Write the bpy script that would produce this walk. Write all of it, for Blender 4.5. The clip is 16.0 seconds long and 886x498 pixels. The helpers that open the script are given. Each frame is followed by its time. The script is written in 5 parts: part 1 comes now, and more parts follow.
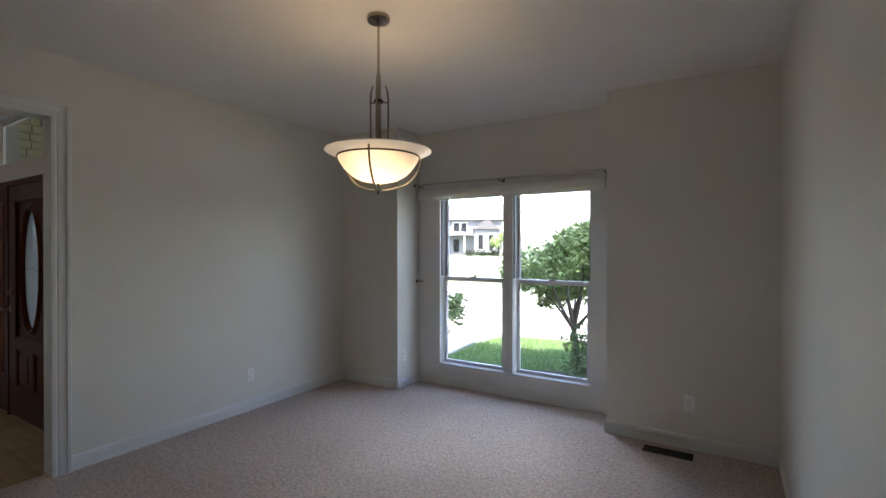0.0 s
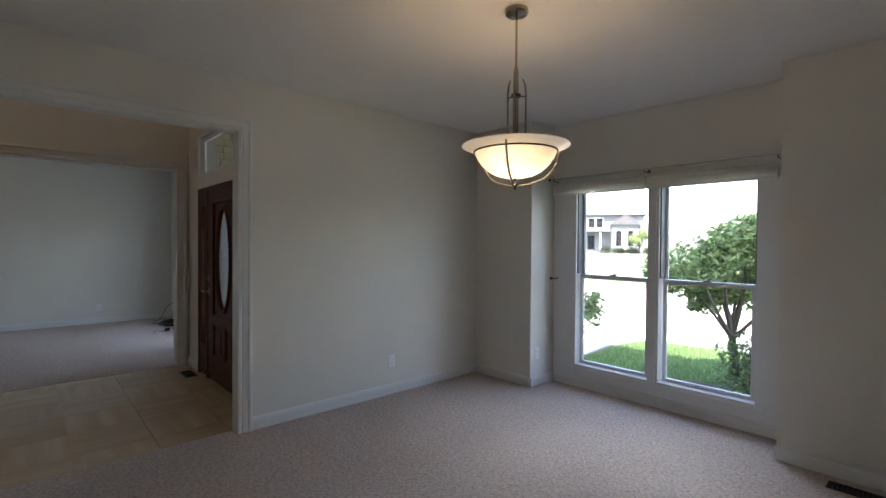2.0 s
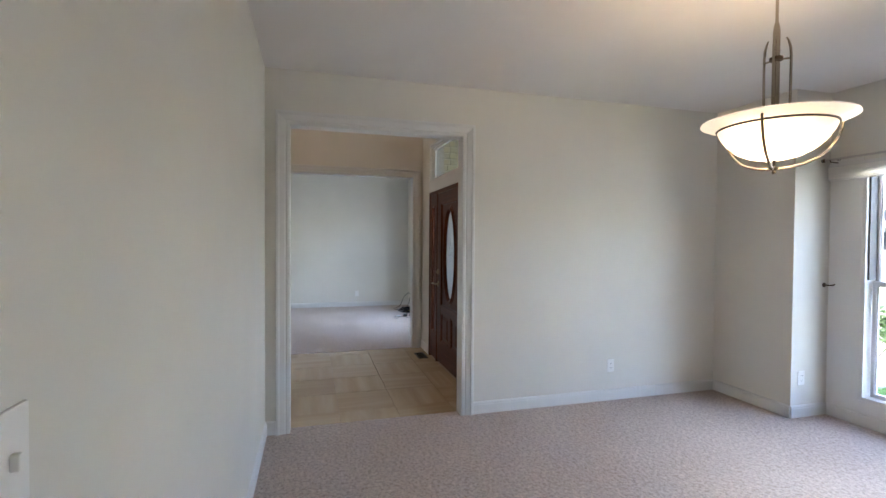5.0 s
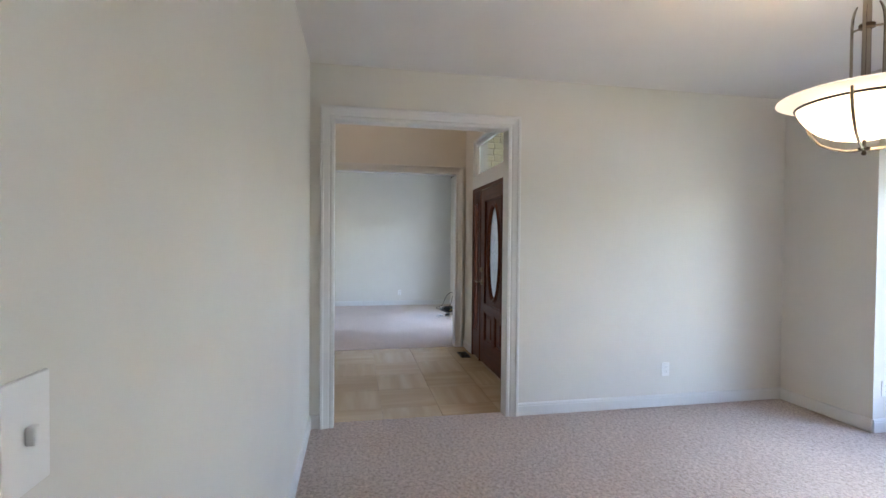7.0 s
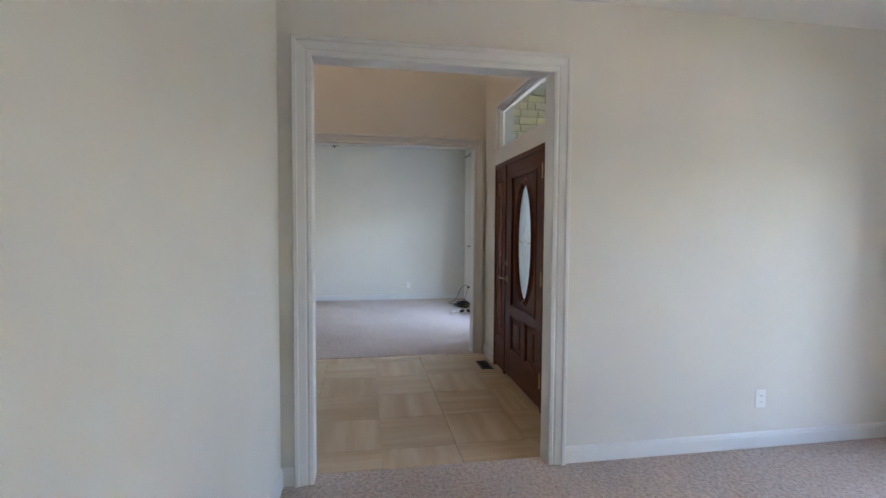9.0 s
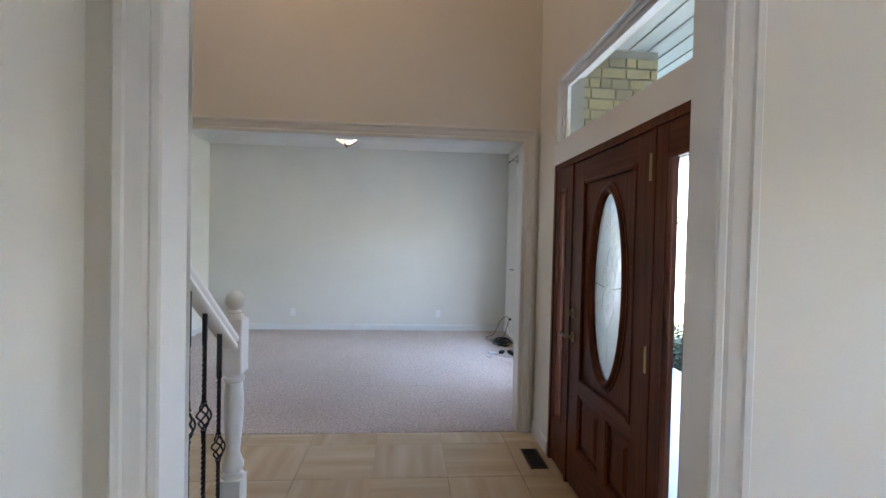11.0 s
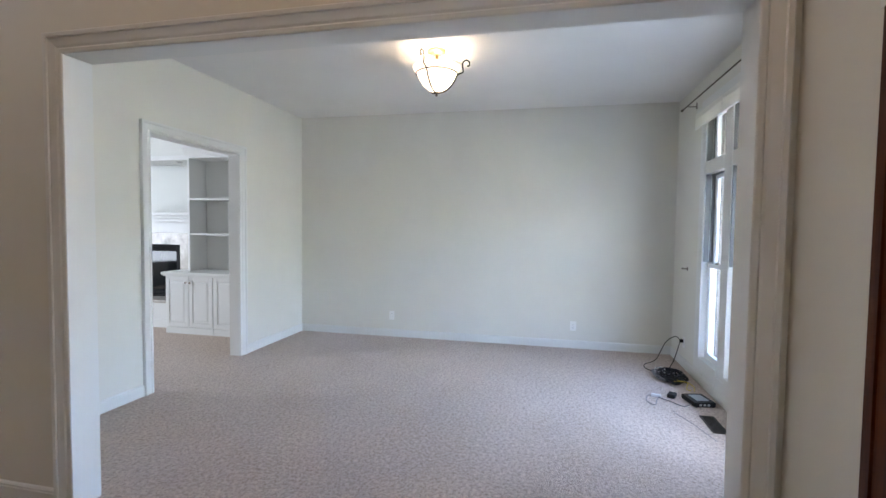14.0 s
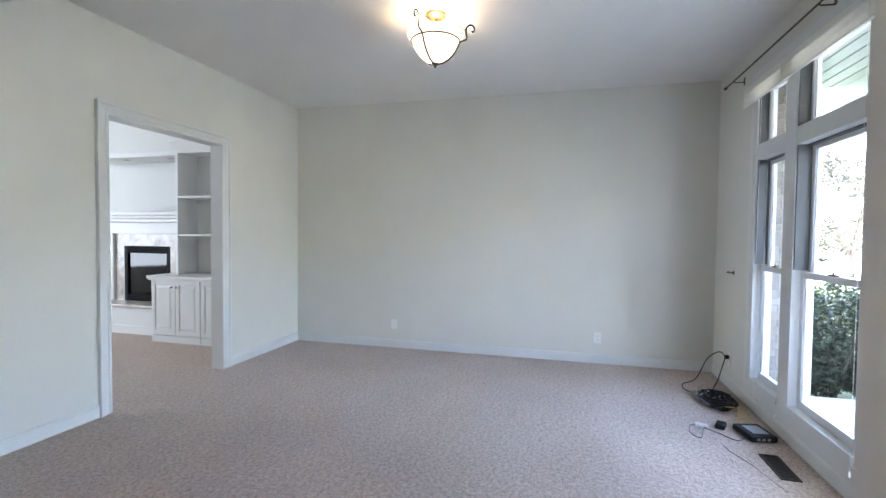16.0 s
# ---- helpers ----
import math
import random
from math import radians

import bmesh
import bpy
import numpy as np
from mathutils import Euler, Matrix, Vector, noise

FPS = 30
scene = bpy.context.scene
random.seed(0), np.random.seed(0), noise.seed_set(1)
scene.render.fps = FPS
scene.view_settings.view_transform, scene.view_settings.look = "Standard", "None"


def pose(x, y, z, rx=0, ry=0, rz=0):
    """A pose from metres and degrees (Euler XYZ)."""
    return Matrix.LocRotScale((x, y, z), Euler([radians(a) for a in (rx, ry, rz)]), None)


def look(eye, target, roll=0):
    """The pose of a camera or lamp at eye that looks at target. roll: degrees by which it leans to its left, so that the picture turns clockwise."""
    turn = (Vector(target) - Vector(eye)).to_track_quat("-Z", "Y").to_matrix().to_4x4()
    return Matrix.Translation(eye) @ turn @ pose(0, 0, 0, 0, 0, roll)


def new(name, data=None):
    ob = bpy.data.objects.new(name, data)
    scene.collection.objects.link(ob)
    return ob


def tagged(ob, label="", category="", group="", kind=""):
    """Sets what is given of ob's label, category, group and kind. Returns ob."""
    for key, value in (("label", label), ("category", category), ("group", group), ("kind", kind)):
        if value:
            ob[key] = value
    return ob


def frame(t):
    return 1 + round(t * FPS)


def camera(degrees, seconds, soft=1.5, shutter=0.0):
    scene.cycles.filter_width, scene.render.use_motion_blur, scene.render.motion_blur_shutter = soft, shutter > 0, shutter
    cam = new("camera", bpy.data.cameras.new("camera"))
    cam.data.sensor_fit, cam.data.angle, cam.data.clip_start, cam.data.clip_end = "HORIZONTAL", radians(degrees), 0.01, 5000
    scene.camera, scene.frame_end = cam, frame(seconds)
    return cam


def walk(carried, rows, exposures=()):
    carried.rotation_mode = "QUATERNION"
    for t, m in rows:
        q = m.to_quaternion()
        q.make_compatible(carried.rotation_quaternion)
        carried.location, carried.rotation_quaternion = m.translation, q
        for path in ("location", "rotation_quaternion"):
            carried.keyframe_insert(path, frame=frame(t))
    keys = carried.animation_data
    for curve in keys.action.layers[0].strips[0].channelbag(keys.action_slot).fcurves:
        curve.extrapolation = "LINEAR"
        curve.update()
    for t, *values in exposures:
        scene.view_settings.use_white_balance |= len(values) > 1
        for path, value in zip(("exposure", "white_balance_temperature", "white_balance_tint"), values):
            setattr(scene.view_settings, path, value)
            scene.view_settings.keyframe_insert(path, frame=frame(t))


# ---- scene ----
cam = camera(87.7, 16.0)
PATH = [
    (0, (0.112, -0.745, 1.489), (-0.94, 0.956, 1.48), 0.0),
    (0.5, (0.107, -0.75, 1.485), (-1.046, 0.884, 1.48), 0.1),
    (1, (0.099, -0.755, 1.484), (-1.157, 0.801, 1.473), 0.3),
    (1.5, (0.094, -0.757, 1.486), (-1.278, 0.698, 1.467), 0.4),
    (2, (0.083, -0.753, 1.487), (-1.4, 0.588, 1.459), 0.4),
    (2.5, (0.071, -0.748, 1.489), (-1.523, 0.46, 1.46), 0.4),
    (3, (0.071, -0.759, 1.485), (-1.627, 0.298, 1.459), 0.4),
    (3.5, (0.07, -0.761, 1.486), (-1.71, 0.15, 1.467), 0.3),
    (4, (0.076, -0.774, 1.482), (-1.765, 0.008, 1.464), 0.2),
    (4.5, (0.066, -0.767, 1.481), (-1.824, -0.112, 1.449), 0.3),
    (7, (-0.029, -0.758, 1.425), (-1.993, -0.383, 1.389), 0.5),
    (7.5, (-0.189, -0.747, 1.417), (-2.156, -0.385, 1.373), 0.5),
    (8, (-0.413, -0.705, 1.412), (-2.383, -0.364, 1.349), 0.4),
    (8.5, (-0.695, -0.676, 1.408), (-2.664, -0.336, 1.321), 0.3),
    (11, (-2.464, -0.342, 1.529), (-4.458, -0.183, 1.488), 1.3),
    (11.5, (-2.811, -0.289, 1.534), (-4.81, -0.248, 1.497), 1.1),
    (12, (-3.155, -0.235, 1.537), (-5.152, -0.338, 1.499), 0.6),
    (12.5, (-3.449, -0.227, 1.522), (-5.437, -0.442, 1.483), 0.7),
    (13, (-3.727, -0.202, 1.503), (-5.703, -0.504, 1.448), 0.6),
    (13.5, (-3.982, -0.162, 1.5), (-5.945, -0.537, 1.421), 0.6),
    (14, (-4.226, -0.149, 1.48), (-6.177, -0.582, 1.39), 0.7),
    (14.5, (-4.427, -0.149, 1.467), (-6.372, -0.609, 1.375), 0.8),
    (15, (-4.61, -0.138, 1.448), (-6.549, -0.62, 1.366), 0.8),
    (15.5, (-4.755, -0.146, 1.428), (-6.69, -0.646, 1.356), 0.6),
    (16, (-4.857, -0.146, 1.405), (-6.789, -0.66, 1.339), 0.6),
]
walk(cam, [(t, look(eye, target, roll)) for t, eye, target, roll in PATH],
     [(0.0, 3.62, 6520, 16), (2.0, 3.66, 6520, 16), (3.0, 3.98, 6520, 16), (4.0, 4.54, 6500, 17), (7.0, 5.2, 6290, 17), (8.5, 5.06, 6270, 17), (11.0, 5.26, 6260, 18), (12.5, 5.46, 6300, 18), (14.0, 5.40, 6330, 18), (16.0, 5.31, 6290, 18)])

# ---- world and light ----
world = bpy.data.worlds.new("sky")
scene.world = world
world.use_nodes = True
wn = world.node_tree.nodes
wl = world.node_tree.links
sky = wn.new("ShaderNodeTexSky")
sky.sky_type = 'NISHITA'
sky.sun_disc = False
sky.sun_elevation = radians(59)
sky.sun_rotation = radians(168)
sky.dust_density = 2.5
wl.new(sky.outputs[0], wn["Background"].inputs[0])
wn["Background"].inputs[1].default_value = 0.15

sun_data = bpy.data.lights.new("sun", 'SUN')
sun_data.energy = 2.8
sun_data.angle = radians(0.6)
sun_data.color = (1.0, 0.95, 0.87)
sun = new("sun", sun_data)
_az = radians(168)
_sd = Vector((math.sin(_az) * math.cos(radians(59)), math.cos(_az) * math.cos(radians(59)), math.sin(radians(59))))
sun.matrix_world = look(_sd * 60, (0, 0, 0))


def point_lamp(name, loc, watts, color, radius):
    d = bpy.data.lights.new(name, 'POINT')
    d.energy, d.color, d.shadow_soft_size = watts, color, radius
    o = new(name, d)
    o.location = loc
    return o


def area_lamp(name, eye, target, sx, sy, watts, color):
    d = bpy.data.lights.new(name, 'AREA')
    d.shape, d.size, d.size_y, d.energy, d.color = 'RECTANGLE', sx, sy, watts, color
    o = new(name, d)
    o.matrix_world = look(eye, target)
    return o


# bulbs of the three lit fittings, and area lamps that stand in for daylight
point_lamp("dining_bulb", (-1.508, 1.207, 1.975), 0.60, (1.0, 0.74, 0.45), 0.045)
point_lamp("living_bulb", (-8.11, -1.085, 2.77), 0.86, (1.0, 0.79, 0.50), 0.04)
point_lamp("foyer_bulb", (-4.9, -1.3, 4.35), 0.72, (1.0, 0.68, 0.40), 0.12)
# fill lamp added by an unseen opening to brighten the family room
area_lamp("family_fill_light", (-7.0, -9.38, 1.7), (-9.9, -4.6, 1.3), 2.4, 2.2, 5.0, (0.80, 0.92, 1.0))
# added in the third light for the sky, to brighten the far wall
area_lamp("living_window_light", (-7.345, 1.35 + 0.15, 1.25), (-9.9, -1.2, 1.35), 0.44, 1.8, 0.72, (0.76, 0.90, 1.0))
# strip lamp added under the window head to brighten the carpet below
area_lamp("dining_window_light", (-1.745, 3.665, 2.05), (-1.45, 2.0, 0.0), 1.56, 0.03, 0.95, (0.76, 0.89, 1.0)).data.spread = radians(62)
# fill lamp added to brighten the foyer; the hall has no window here
area_lamp("hall_fill_light", (-4.9, -5.9, 3.6), (-5.0, 0.0, 1.0), 1.6, 1.6, 0.62, (0.92, 0.96, 1.0))


# ---- materials ----
def mat(name, color, rough=0.5, metal=0.0, spec=0.5, coat=0.0):
    m = bpy.data.materials.new(name)
    m.use_nodes = True
    b = m.node_tree.nodes["Principled BSDF"]
    b.inputs["Base Color"].default_value = (*color, 1)
    b.inputs["Roughness"].default_value = rough
    b.inputs["Metallic"].default_value = metal
    b.inputs["Specular IOR Level"].default_value = spec
    b.inputs["Coat Weight"].default_value = coat
    return m


def bsdf(m):
    return m.node_tree.nodes["Principled BSDF"]


def noise_node(m, scale, detail=3.0, rough=0.55, stretch=None, kind="Object"):
    n, l = m.node_tree.nodes, m.node_tree.links
    tc = n.new("ShaderNodeTexCoord")
    t = n.new("ShaderNodeTexNoise")
    t.inputs["Scale"].default_value = scale
    t.inputs["Detail"].default_value = detail
    t.inputs["Roughness"].default_value = rough
    if stretch:
        mp = n.new("ShaderNodeMapping")
        mp.inputs["Scale"].default_value = stretch
        l.new(tc.outputs[kind], mp.inputs[0])
        l.new(mp.outputs[0], t.inputs["Vector"])
    else:
        l.new(tc.outputs[kind], t.inputs["Vector"])
    return t


def ramp(m, src, stops):
    n, l = m.node_tree.nodes, m.node_tree.links
    r = n.new("ShaderNodeValToRGB")
    e = r.color_ramp.elements
    e[0].position, e[0].color = stops[0][0], (*stops[0][1], 1)
    e[1].position, e[1].color = stops[-1][0], (*stops[-1][1], 1)
    for p, c in stops[1:-1]:
        k = e.new(p)
        k.color = (*c, 1)
    l.new(src, r.inputs[0])
    return r


def mixed(m, a, b, fac, mode='MIX'):
    n, l = m.node_tree.nodes, m.node_tree.links
    x = n.new("ShaderNodeMix")
    x.data_type, x.blend_type = 'RGBA', mode
    if isinstance(fac, float):
        x.inputs[0].default_value = fac
    else:
        l.new(fac, x.inputs[0])
    l.new(a, x.inputs[6])
    l.new(b, x.inputs[7])
    return x.outputs[2]


def bump(m, src, strength, dist):
    n, l = m.node_tree.nodes, m.node_tree.links
    b = n.new("ShaderNodeBump")
    b.inputs["Strength"].default_value = strength
    b.inputs["Distance"].default_value = dist
    l.new(src, b.inputs["Height"])
    prev = bsdf(m).inputs["Normal"]
    if prev.links:
        l.new(prev.links[0].from_socket, b.inputs["Normal"])
    l.new(b.outputs[0], prev)


def painted(name, color, rough=0.6, vary=0.05, texture=0.10):
    """Rolled or brushed paint: faint blotches and a fine stipple."""
    m = mat(name, color, rough, spec=0.35)
    a = noise_node(m, 1.3, 4)
    lo = tuple(c * (1 - vary) for c in color)
    hi = tuple(min(1, c * (1 + vary * 0.6)) for c in color)
    r = ramp(m, a.outputs[0], [(0.3, lo), (0.7, hi)])
    m.node_tree.links.new(r.outputs[0], bsdf(m).inputs["Base Color"])
    s = noise_node(m, 160, 2)
    bump(m, s.outputs[0], texture, 0.002)
    return m


M_WALL = painted("cream_wall_paint", (0.69, 0.667, 0.602), 0.55, 0.04, 0.14)
M_FAMWALL = painted("pale_wall_paint", (0.78, 0.79, 0.76), 0.55, 0.03, 0.14)
M_CEIL = painted("ceiling_paint", (0.78, 0.76, 0.73), 0.75, 0.03, 0.25)
M_TRIM = painted("white_trim_paint", (0.70, 0.695, 0.67), 0.32, 0.03, 0.05)
M_CAB = painted("white_cabinet_paint", (0.82, 0.83, 0.82), 0.3, 0.03, 0.04)
M_SASH = painted("white_vinyl_sash", (0.66, 0.66, 0.66), 0.35, 0.02, 0.02)
M_TRACK = mat("grey_sash_track", (0.085, 0.082, 0.08), 0.5)
M_SHADE = painted("white_shade_fabric", (0.80, 0.78, 0.74), 0.8, 0.04, 0.4)
_n, _l = M_SHADE.node_tree.nodes, M_SHADE.node_tree.links
_t, _x = _n.new("ShaderNodeBsdfTranslucent"), _n.new("ShaderNodeMixShader")
_t.inputs[0].default_value = (0.85, 0.83, 0.78, 1)
_x.inputs[0].default_value = 0.5
_l.new(_n["Principled BSDF"].outputs[0], _x.inputs[1])
_l.new(_t.outputs[0], _x.inputs[2])
_l.new(_x.outputs[0], _n["Material Output"].inputs[0])
M_NICKEL = mat("brushed_nickel", (0.40, 0.345, 0.28), 0.22, 1.0)
M_BRONZE = mat("dark_bronze", (0.10, 0.075, 0.055), 0.42, 0.9)
M_AGED = mat("aged_bronze", (0.24, 0.17, 0.11), 0.34, 1.0)
M_BRASS = mat("brass", (0.50, 0.36, 0.17), 0.32, 1.0)
M_STEEL = mat("satin_steel", (0.5, 0.48, 0.46), 0.32, 1.0)
M_IRON = mat("black_wrought_iron", (0.010, 0.0095, 0.011), 0.5, 0.0, spec=0.3)
M_BLACK = mat("black_plastic", (0.012, 0.012, 0.013), 0.55, spec=0.2)
M_DARKV = mat("brown_vent_metal", (0.022, 0.016, 0.012), 0.5, 0.0, spec=0.25)
M_PLATE = mat("white_plate_plastic", (0.80, 0.79, 0.76), 0.35)
M_HOLE = mat("dark_slot", (0.015, 0.014, 0.013), 0.8)
M_YELLOW = mat("yellow_cable", (0.65, 0.48, 0.04), 0.45)
M_WCABLE = mat("white_cable", (0.75, 0.74, 0.72), 0.45)
M_GREYC = mat("grey_cable", (0.16, 0.16, 0.18), 0.45)
M_SILVER = mat("silver_plastic", (0.34, 0.38, 0.43), 0.3, 0.2)
M_LEAD = mat("lead_came", (0.09, 0.09, 0.10), 0.45, 0.8)
M_ZINC = mat("zinc_came", (0.50, 0.52, 0.55), 0.42, 0.6)
M_GRAYFB = mat("black_firebox_metal", (0.009, 0.009, 0.010), 0.5, 0.0, spec=0.12)
M_LABEL = mat("grey_label", (0.35, 0.35, 0.37), 0.5)


def carpet_material():
    m = mat("beige_cut_pile_carpet", (0.44, 0.37, 0.34), 0.95, spec=0.08)
    n, l = m.node_tree.nodes, m.node_tree.links
    big = noise_node(m, 1.6, 5, 0.6)
    mid = noise_node(m, 46, 6, 0.80)
    lump = noise_node(m, 22, 3, 0.6)
    fine = noise_node(m, 190, 2, 0.6)
    c1 = ramp(m, mid.outputs[0], [(0.34, (0.29, 0.224, 0.190)), (0.5, (0.63, 0.518, 0.45)), (0.65, (0.85, 0.738, 0.652))])
    c2 = ramp(m, fine.outputs[0], [(0.3, (0.78, 0.76, 0.75)), (0.7, (1.0, 1.0, 1.0))])
    c3 = ramp(m, big.outputs[0], [(0.35, (0.90, 0.89, 0.88)), (0.65, (1.0, 1.0, 1.0))])
    x = mixed(m, c1.outputs[0], c2.outputs[0], 0.8, 'MULTIPLY')
    x = mixed(m, x, c3.outputs[0], 1.0, 'MULTIPLY')
    c4 = ramp(m, lump.outputs[0], [(0.35, (0.86, 0.845, 0.835)), (0.65, (1.0, 1.0, 1.0))])
    x = mixed(m, x, c4.outputs[0], 1.0, 'MULTIPLY')
    l.new(x, bsdf(m).inputs["Base Color"])
    bsdf(m).inputs["Sheen Weight"].default_value = 0.4
    bsdf(m).inputs["Sheen Tint"].default_value = (0.95, 0.82, 0.72, 1)
    v = n.new("ShaderNodeTexVoronoi")
    v.inputs["Scale"].default_value = 75
    tc = n.new("ShaderNodeTexCoord")
    l.new(tc.outputs["Object"], v.inputs["Vector"])
    bump(m, mid.outputs[0], 0.85, 0.017)
    bump(m, v.outputs["Distance"], 0.3, 0.006)
    return m


M_CARPET = carpet_material()


def tile_material(name, stretch):
    """Vein-cut beige limestone, veins along one way."""
    m = mat(name, (0.5, 0.4, 0.27), 0.2, spec=0.5)
    n, l = m.node_tree.nodes, m.node_tree.links
    info = n.new("ShaderNodeObjectInfo")
    tc = n.new("ShaderNodeTexCoord")
    add = n.new("ShaderNodeVectorMath")
    sc = n.new("ShaderNodeVectorMath")
    sc.operation = 'SCALE'
    comb = n.new("ShaderNodeCombineXYZ")
    for i in range(3):
        l.new(info.outputs["Random"], comb.inputs[i])
    l.new(comb.outputs[0], sc.inputs[0])
    sc.inputs["Scale"].default_value = 19.0
    l.new(tc.outputs["Object"], add.inputs[0])
    l.new(sc.outputs[0], add.inputs[1])
    mp = n.new("ShaderNodeMapping")
    mp.inputs["Scale"].default_value = stretch
    l.new(add.outputs[0], mp.inputs[0])
    t = n.new("ShaderNodeTexNoise")
    t.inputs["Scale"].default_value = 1.0
    t.inputs["Detail"].default_value = 2.0
    l.new(mp.outputs[0], t.inputs["Vector"])
    r = ramp(m, t.outputs[0], [(0.25, (0.475, 0.352, 0.216)), (0.5, (0.535, 0.410, 0.262)), (0.75, (0.600, 0.478, 0.322))])
    tone = ramp(m, info.outputs["Random"], [(0.0, (0.90, 0.885, 0.865)), (1.0, (1.0, 1.0, 1.0))])
    l.new(mixed(m, r.outputs[0], tone.outputs[0], 1.0, 'MULTIPLY'), bsdf(m).inputs["Base Color"])
    rr = ramp(m, t.outputs[0], [(0.3, (0.12,) * 3), (0.7, (0.18,) * 3)])
    l.new(rr.outputs[0], bsdf(m).inputs["Roughness"])
    bump(m, t.outputs[0], 0.02, 0.003)
    return m


M_TILE_A = tile_material("limestone_tile_lengthwise", (0.9, 10, 1))
M_TILE_B = tile_material("limestone_tile_crosswise", (10, 0.9, 1))
M_GROUT = painted("tile_grout", (0.40, 0.315, 0.225), 0.9, 0.1, 0.4)


def wood_material(name, stretch):
    m = mat(name, (0.10, 0.035, 0.018), 0.38, spec=0.13, coat=0.02)
    n, l = m.node_tree.nodes, m.node_tree.links
    bsdf(m).inputs["Coat Roughness"].default_value = 0.22
    g = noise_node(m, 1.0, 6, 0.65, stretch)
    big = noise_node(m, 2.5, 3)
    c = ramp(m, g.outputs[0], [(0.28, (0.046, 0.0098, 0.0034)), (0.48, (0.084, 0.020, 0.0064)), (0.6, (0.112, 0.030, 0.0088)), (0.75, (0.070, 0.017, 0.0056))])
    d = ramp(m, big.outputs[0], [(0.35, (0.75, 0.72, 0.70)), (0.65, (1.0, 1.0, 1.0))])
    l.new(mixed(m, c.outputs[0], d.outputs[0], 1.0, 'MULTIPLY'), bsdf(m).inputs["Base Color"])
    bump(m, g.outputs[0], 0.07, 0.002)
    return m


M_WOODV = wood_material("stained_mahogany_upright", (42, 42, 2.2))
M_WOODH = wood_material("stained_mahogany_level", (2.2, 42, 42))


def glass_material(name, tint=(1, 1, 1), gloss=0.02, wavy=0.0):
    """Thin pane: clear, with a mirror sheen that Fresnel drives."""
    m = bpy.data.materials.new(name)
    m.use_nodes = True
    n, l = m.node_tree.nodes, m.node_tree.links
    n.remove(n["Principled BSDF"])
    tr = n.new("ShaderNodeBsdfTransparent")
    tr.inputs[0].default_value = (*tint, 1)
    gl = n.new("ShaderNodeBsdfGlossy")
    gl.inputs["Roughness"].default_value = gloss
    lw = n.new("ShaderNodeLayerWeight")
    lw.inputs[0].default_value = 0.5
    pw = n.new("ShaderNodeMath")
    pw.operation = 'POWER'
    l.new(lw.outputs["Facing"], pw.inputs[0])
    pw.inputs[1].default_value = 4.5
    fr = n.new("ShaderNodeMath")
    fr.operation = 'MULTIPLY_ADD'
    l.new(pw.outputs[0], fr.inputs[0])
    fr.inputs[1].default_value = 0.55
    fr.inputs[2].default_value = 0.025
    mx = n.new("ShaderNodeMixShader")
    l.new(fr.outputs[0], mx.inputs[0])
    l.new(tr.outputs[0], mx.inputs[1])
    l.new(gl.outputs[0], mx.inputs[2])
    l.new(mx.outputs[0], n["Material Output"].inputs[0])
    return m


M_GLASS = glass_material("clear_window_glass", (0.97, 0.98, 0.975))


def cast_glass_material():
    m = bpy.data.materials.new("hammered_cast_glass")
    m.use_nodes = True
    n, l = m.node_tree.nodes, m.node_tree.links
    b = n["Principled BSDF"]
    b.inputs["Base Color"].default_value = (0.43, 0.46, 0.49, 1)
    b.inputs["Roughness"].default_value = 0.28
    b.inputs["Transmission Weight"].default_value = 1.0
    b.inputs["IOR"].default_value = 1.3
    t = noise_node(m, 22, 3)
    bump(m, t.outputs[0], 0.6, 0.016)
    return m


M_CAST = cast_glass_material()


def lit_glass_material(name, color, power, thin=(0.9, 0.85, 0.75)):
    """Opal glass that glows by the bulb within."""
    m = mat(name, thin, 0.3)
    b = bsdf(m)
    b.inputs["Emission Color"].default_value = (*color, 1)
    b.inputs["Emission Strength"].default_value = power
    t = noise_node(m, 9, 4)
    r = ramp(m, t.outputs[0], [(0.3, tuple(c * 0.85 for c in color)), (0.7, color)])
    m.node_tree.links.new(r.outputs[0], b.inputs["Emission Color"])
    return m


def opal_material(name, color, glow):
    """Opal glass that lets a bulb's light through."""
    m = mat(name, color, 0.25)
    n, l = m.node_tree.nodes, m.node_tree.links
    tl = n.new("ShaderNodeBsdfTranslucent")
    tl.inputs[0].default_value = (*color, 1)
    mx = n.new("ShaderNodeMixShader")
    mx.inputs[0].default_value = 0.6
    b = bsdf(m)
    t = noise_node(m, 7, 4)
    r = ramp(m, t.outputs[0], [(0.3, tuple(c * 0.88 for c in color)), (0.7, color)])
    l.new(r.outputs[0], tl.inputs[0])
    b.inputs["Emission Color"].default_value = (*color, 1)
    b.inputs["Emission Strength"].default_value = glow
    l.new(b.outputs[0], mx.inputs[1])
    l.new(tl.outputs[0], mx.inputs[2])
    l.new(mx.outputs[0], n["Material Output"].inputs[0])
    return m


M_OPAL = opal_material("lit_amber_opal_glass", (0.96, 0.92, 0.83), 0.018)
M_OPAL2 = opal_material("lit_white_opal_glass", (0.93, 0.90, 0.84), 0.012)
M_BULB = lit_glass_material("lit_bulb_glass", (1.0, 0.75, 0.45), 0.12)


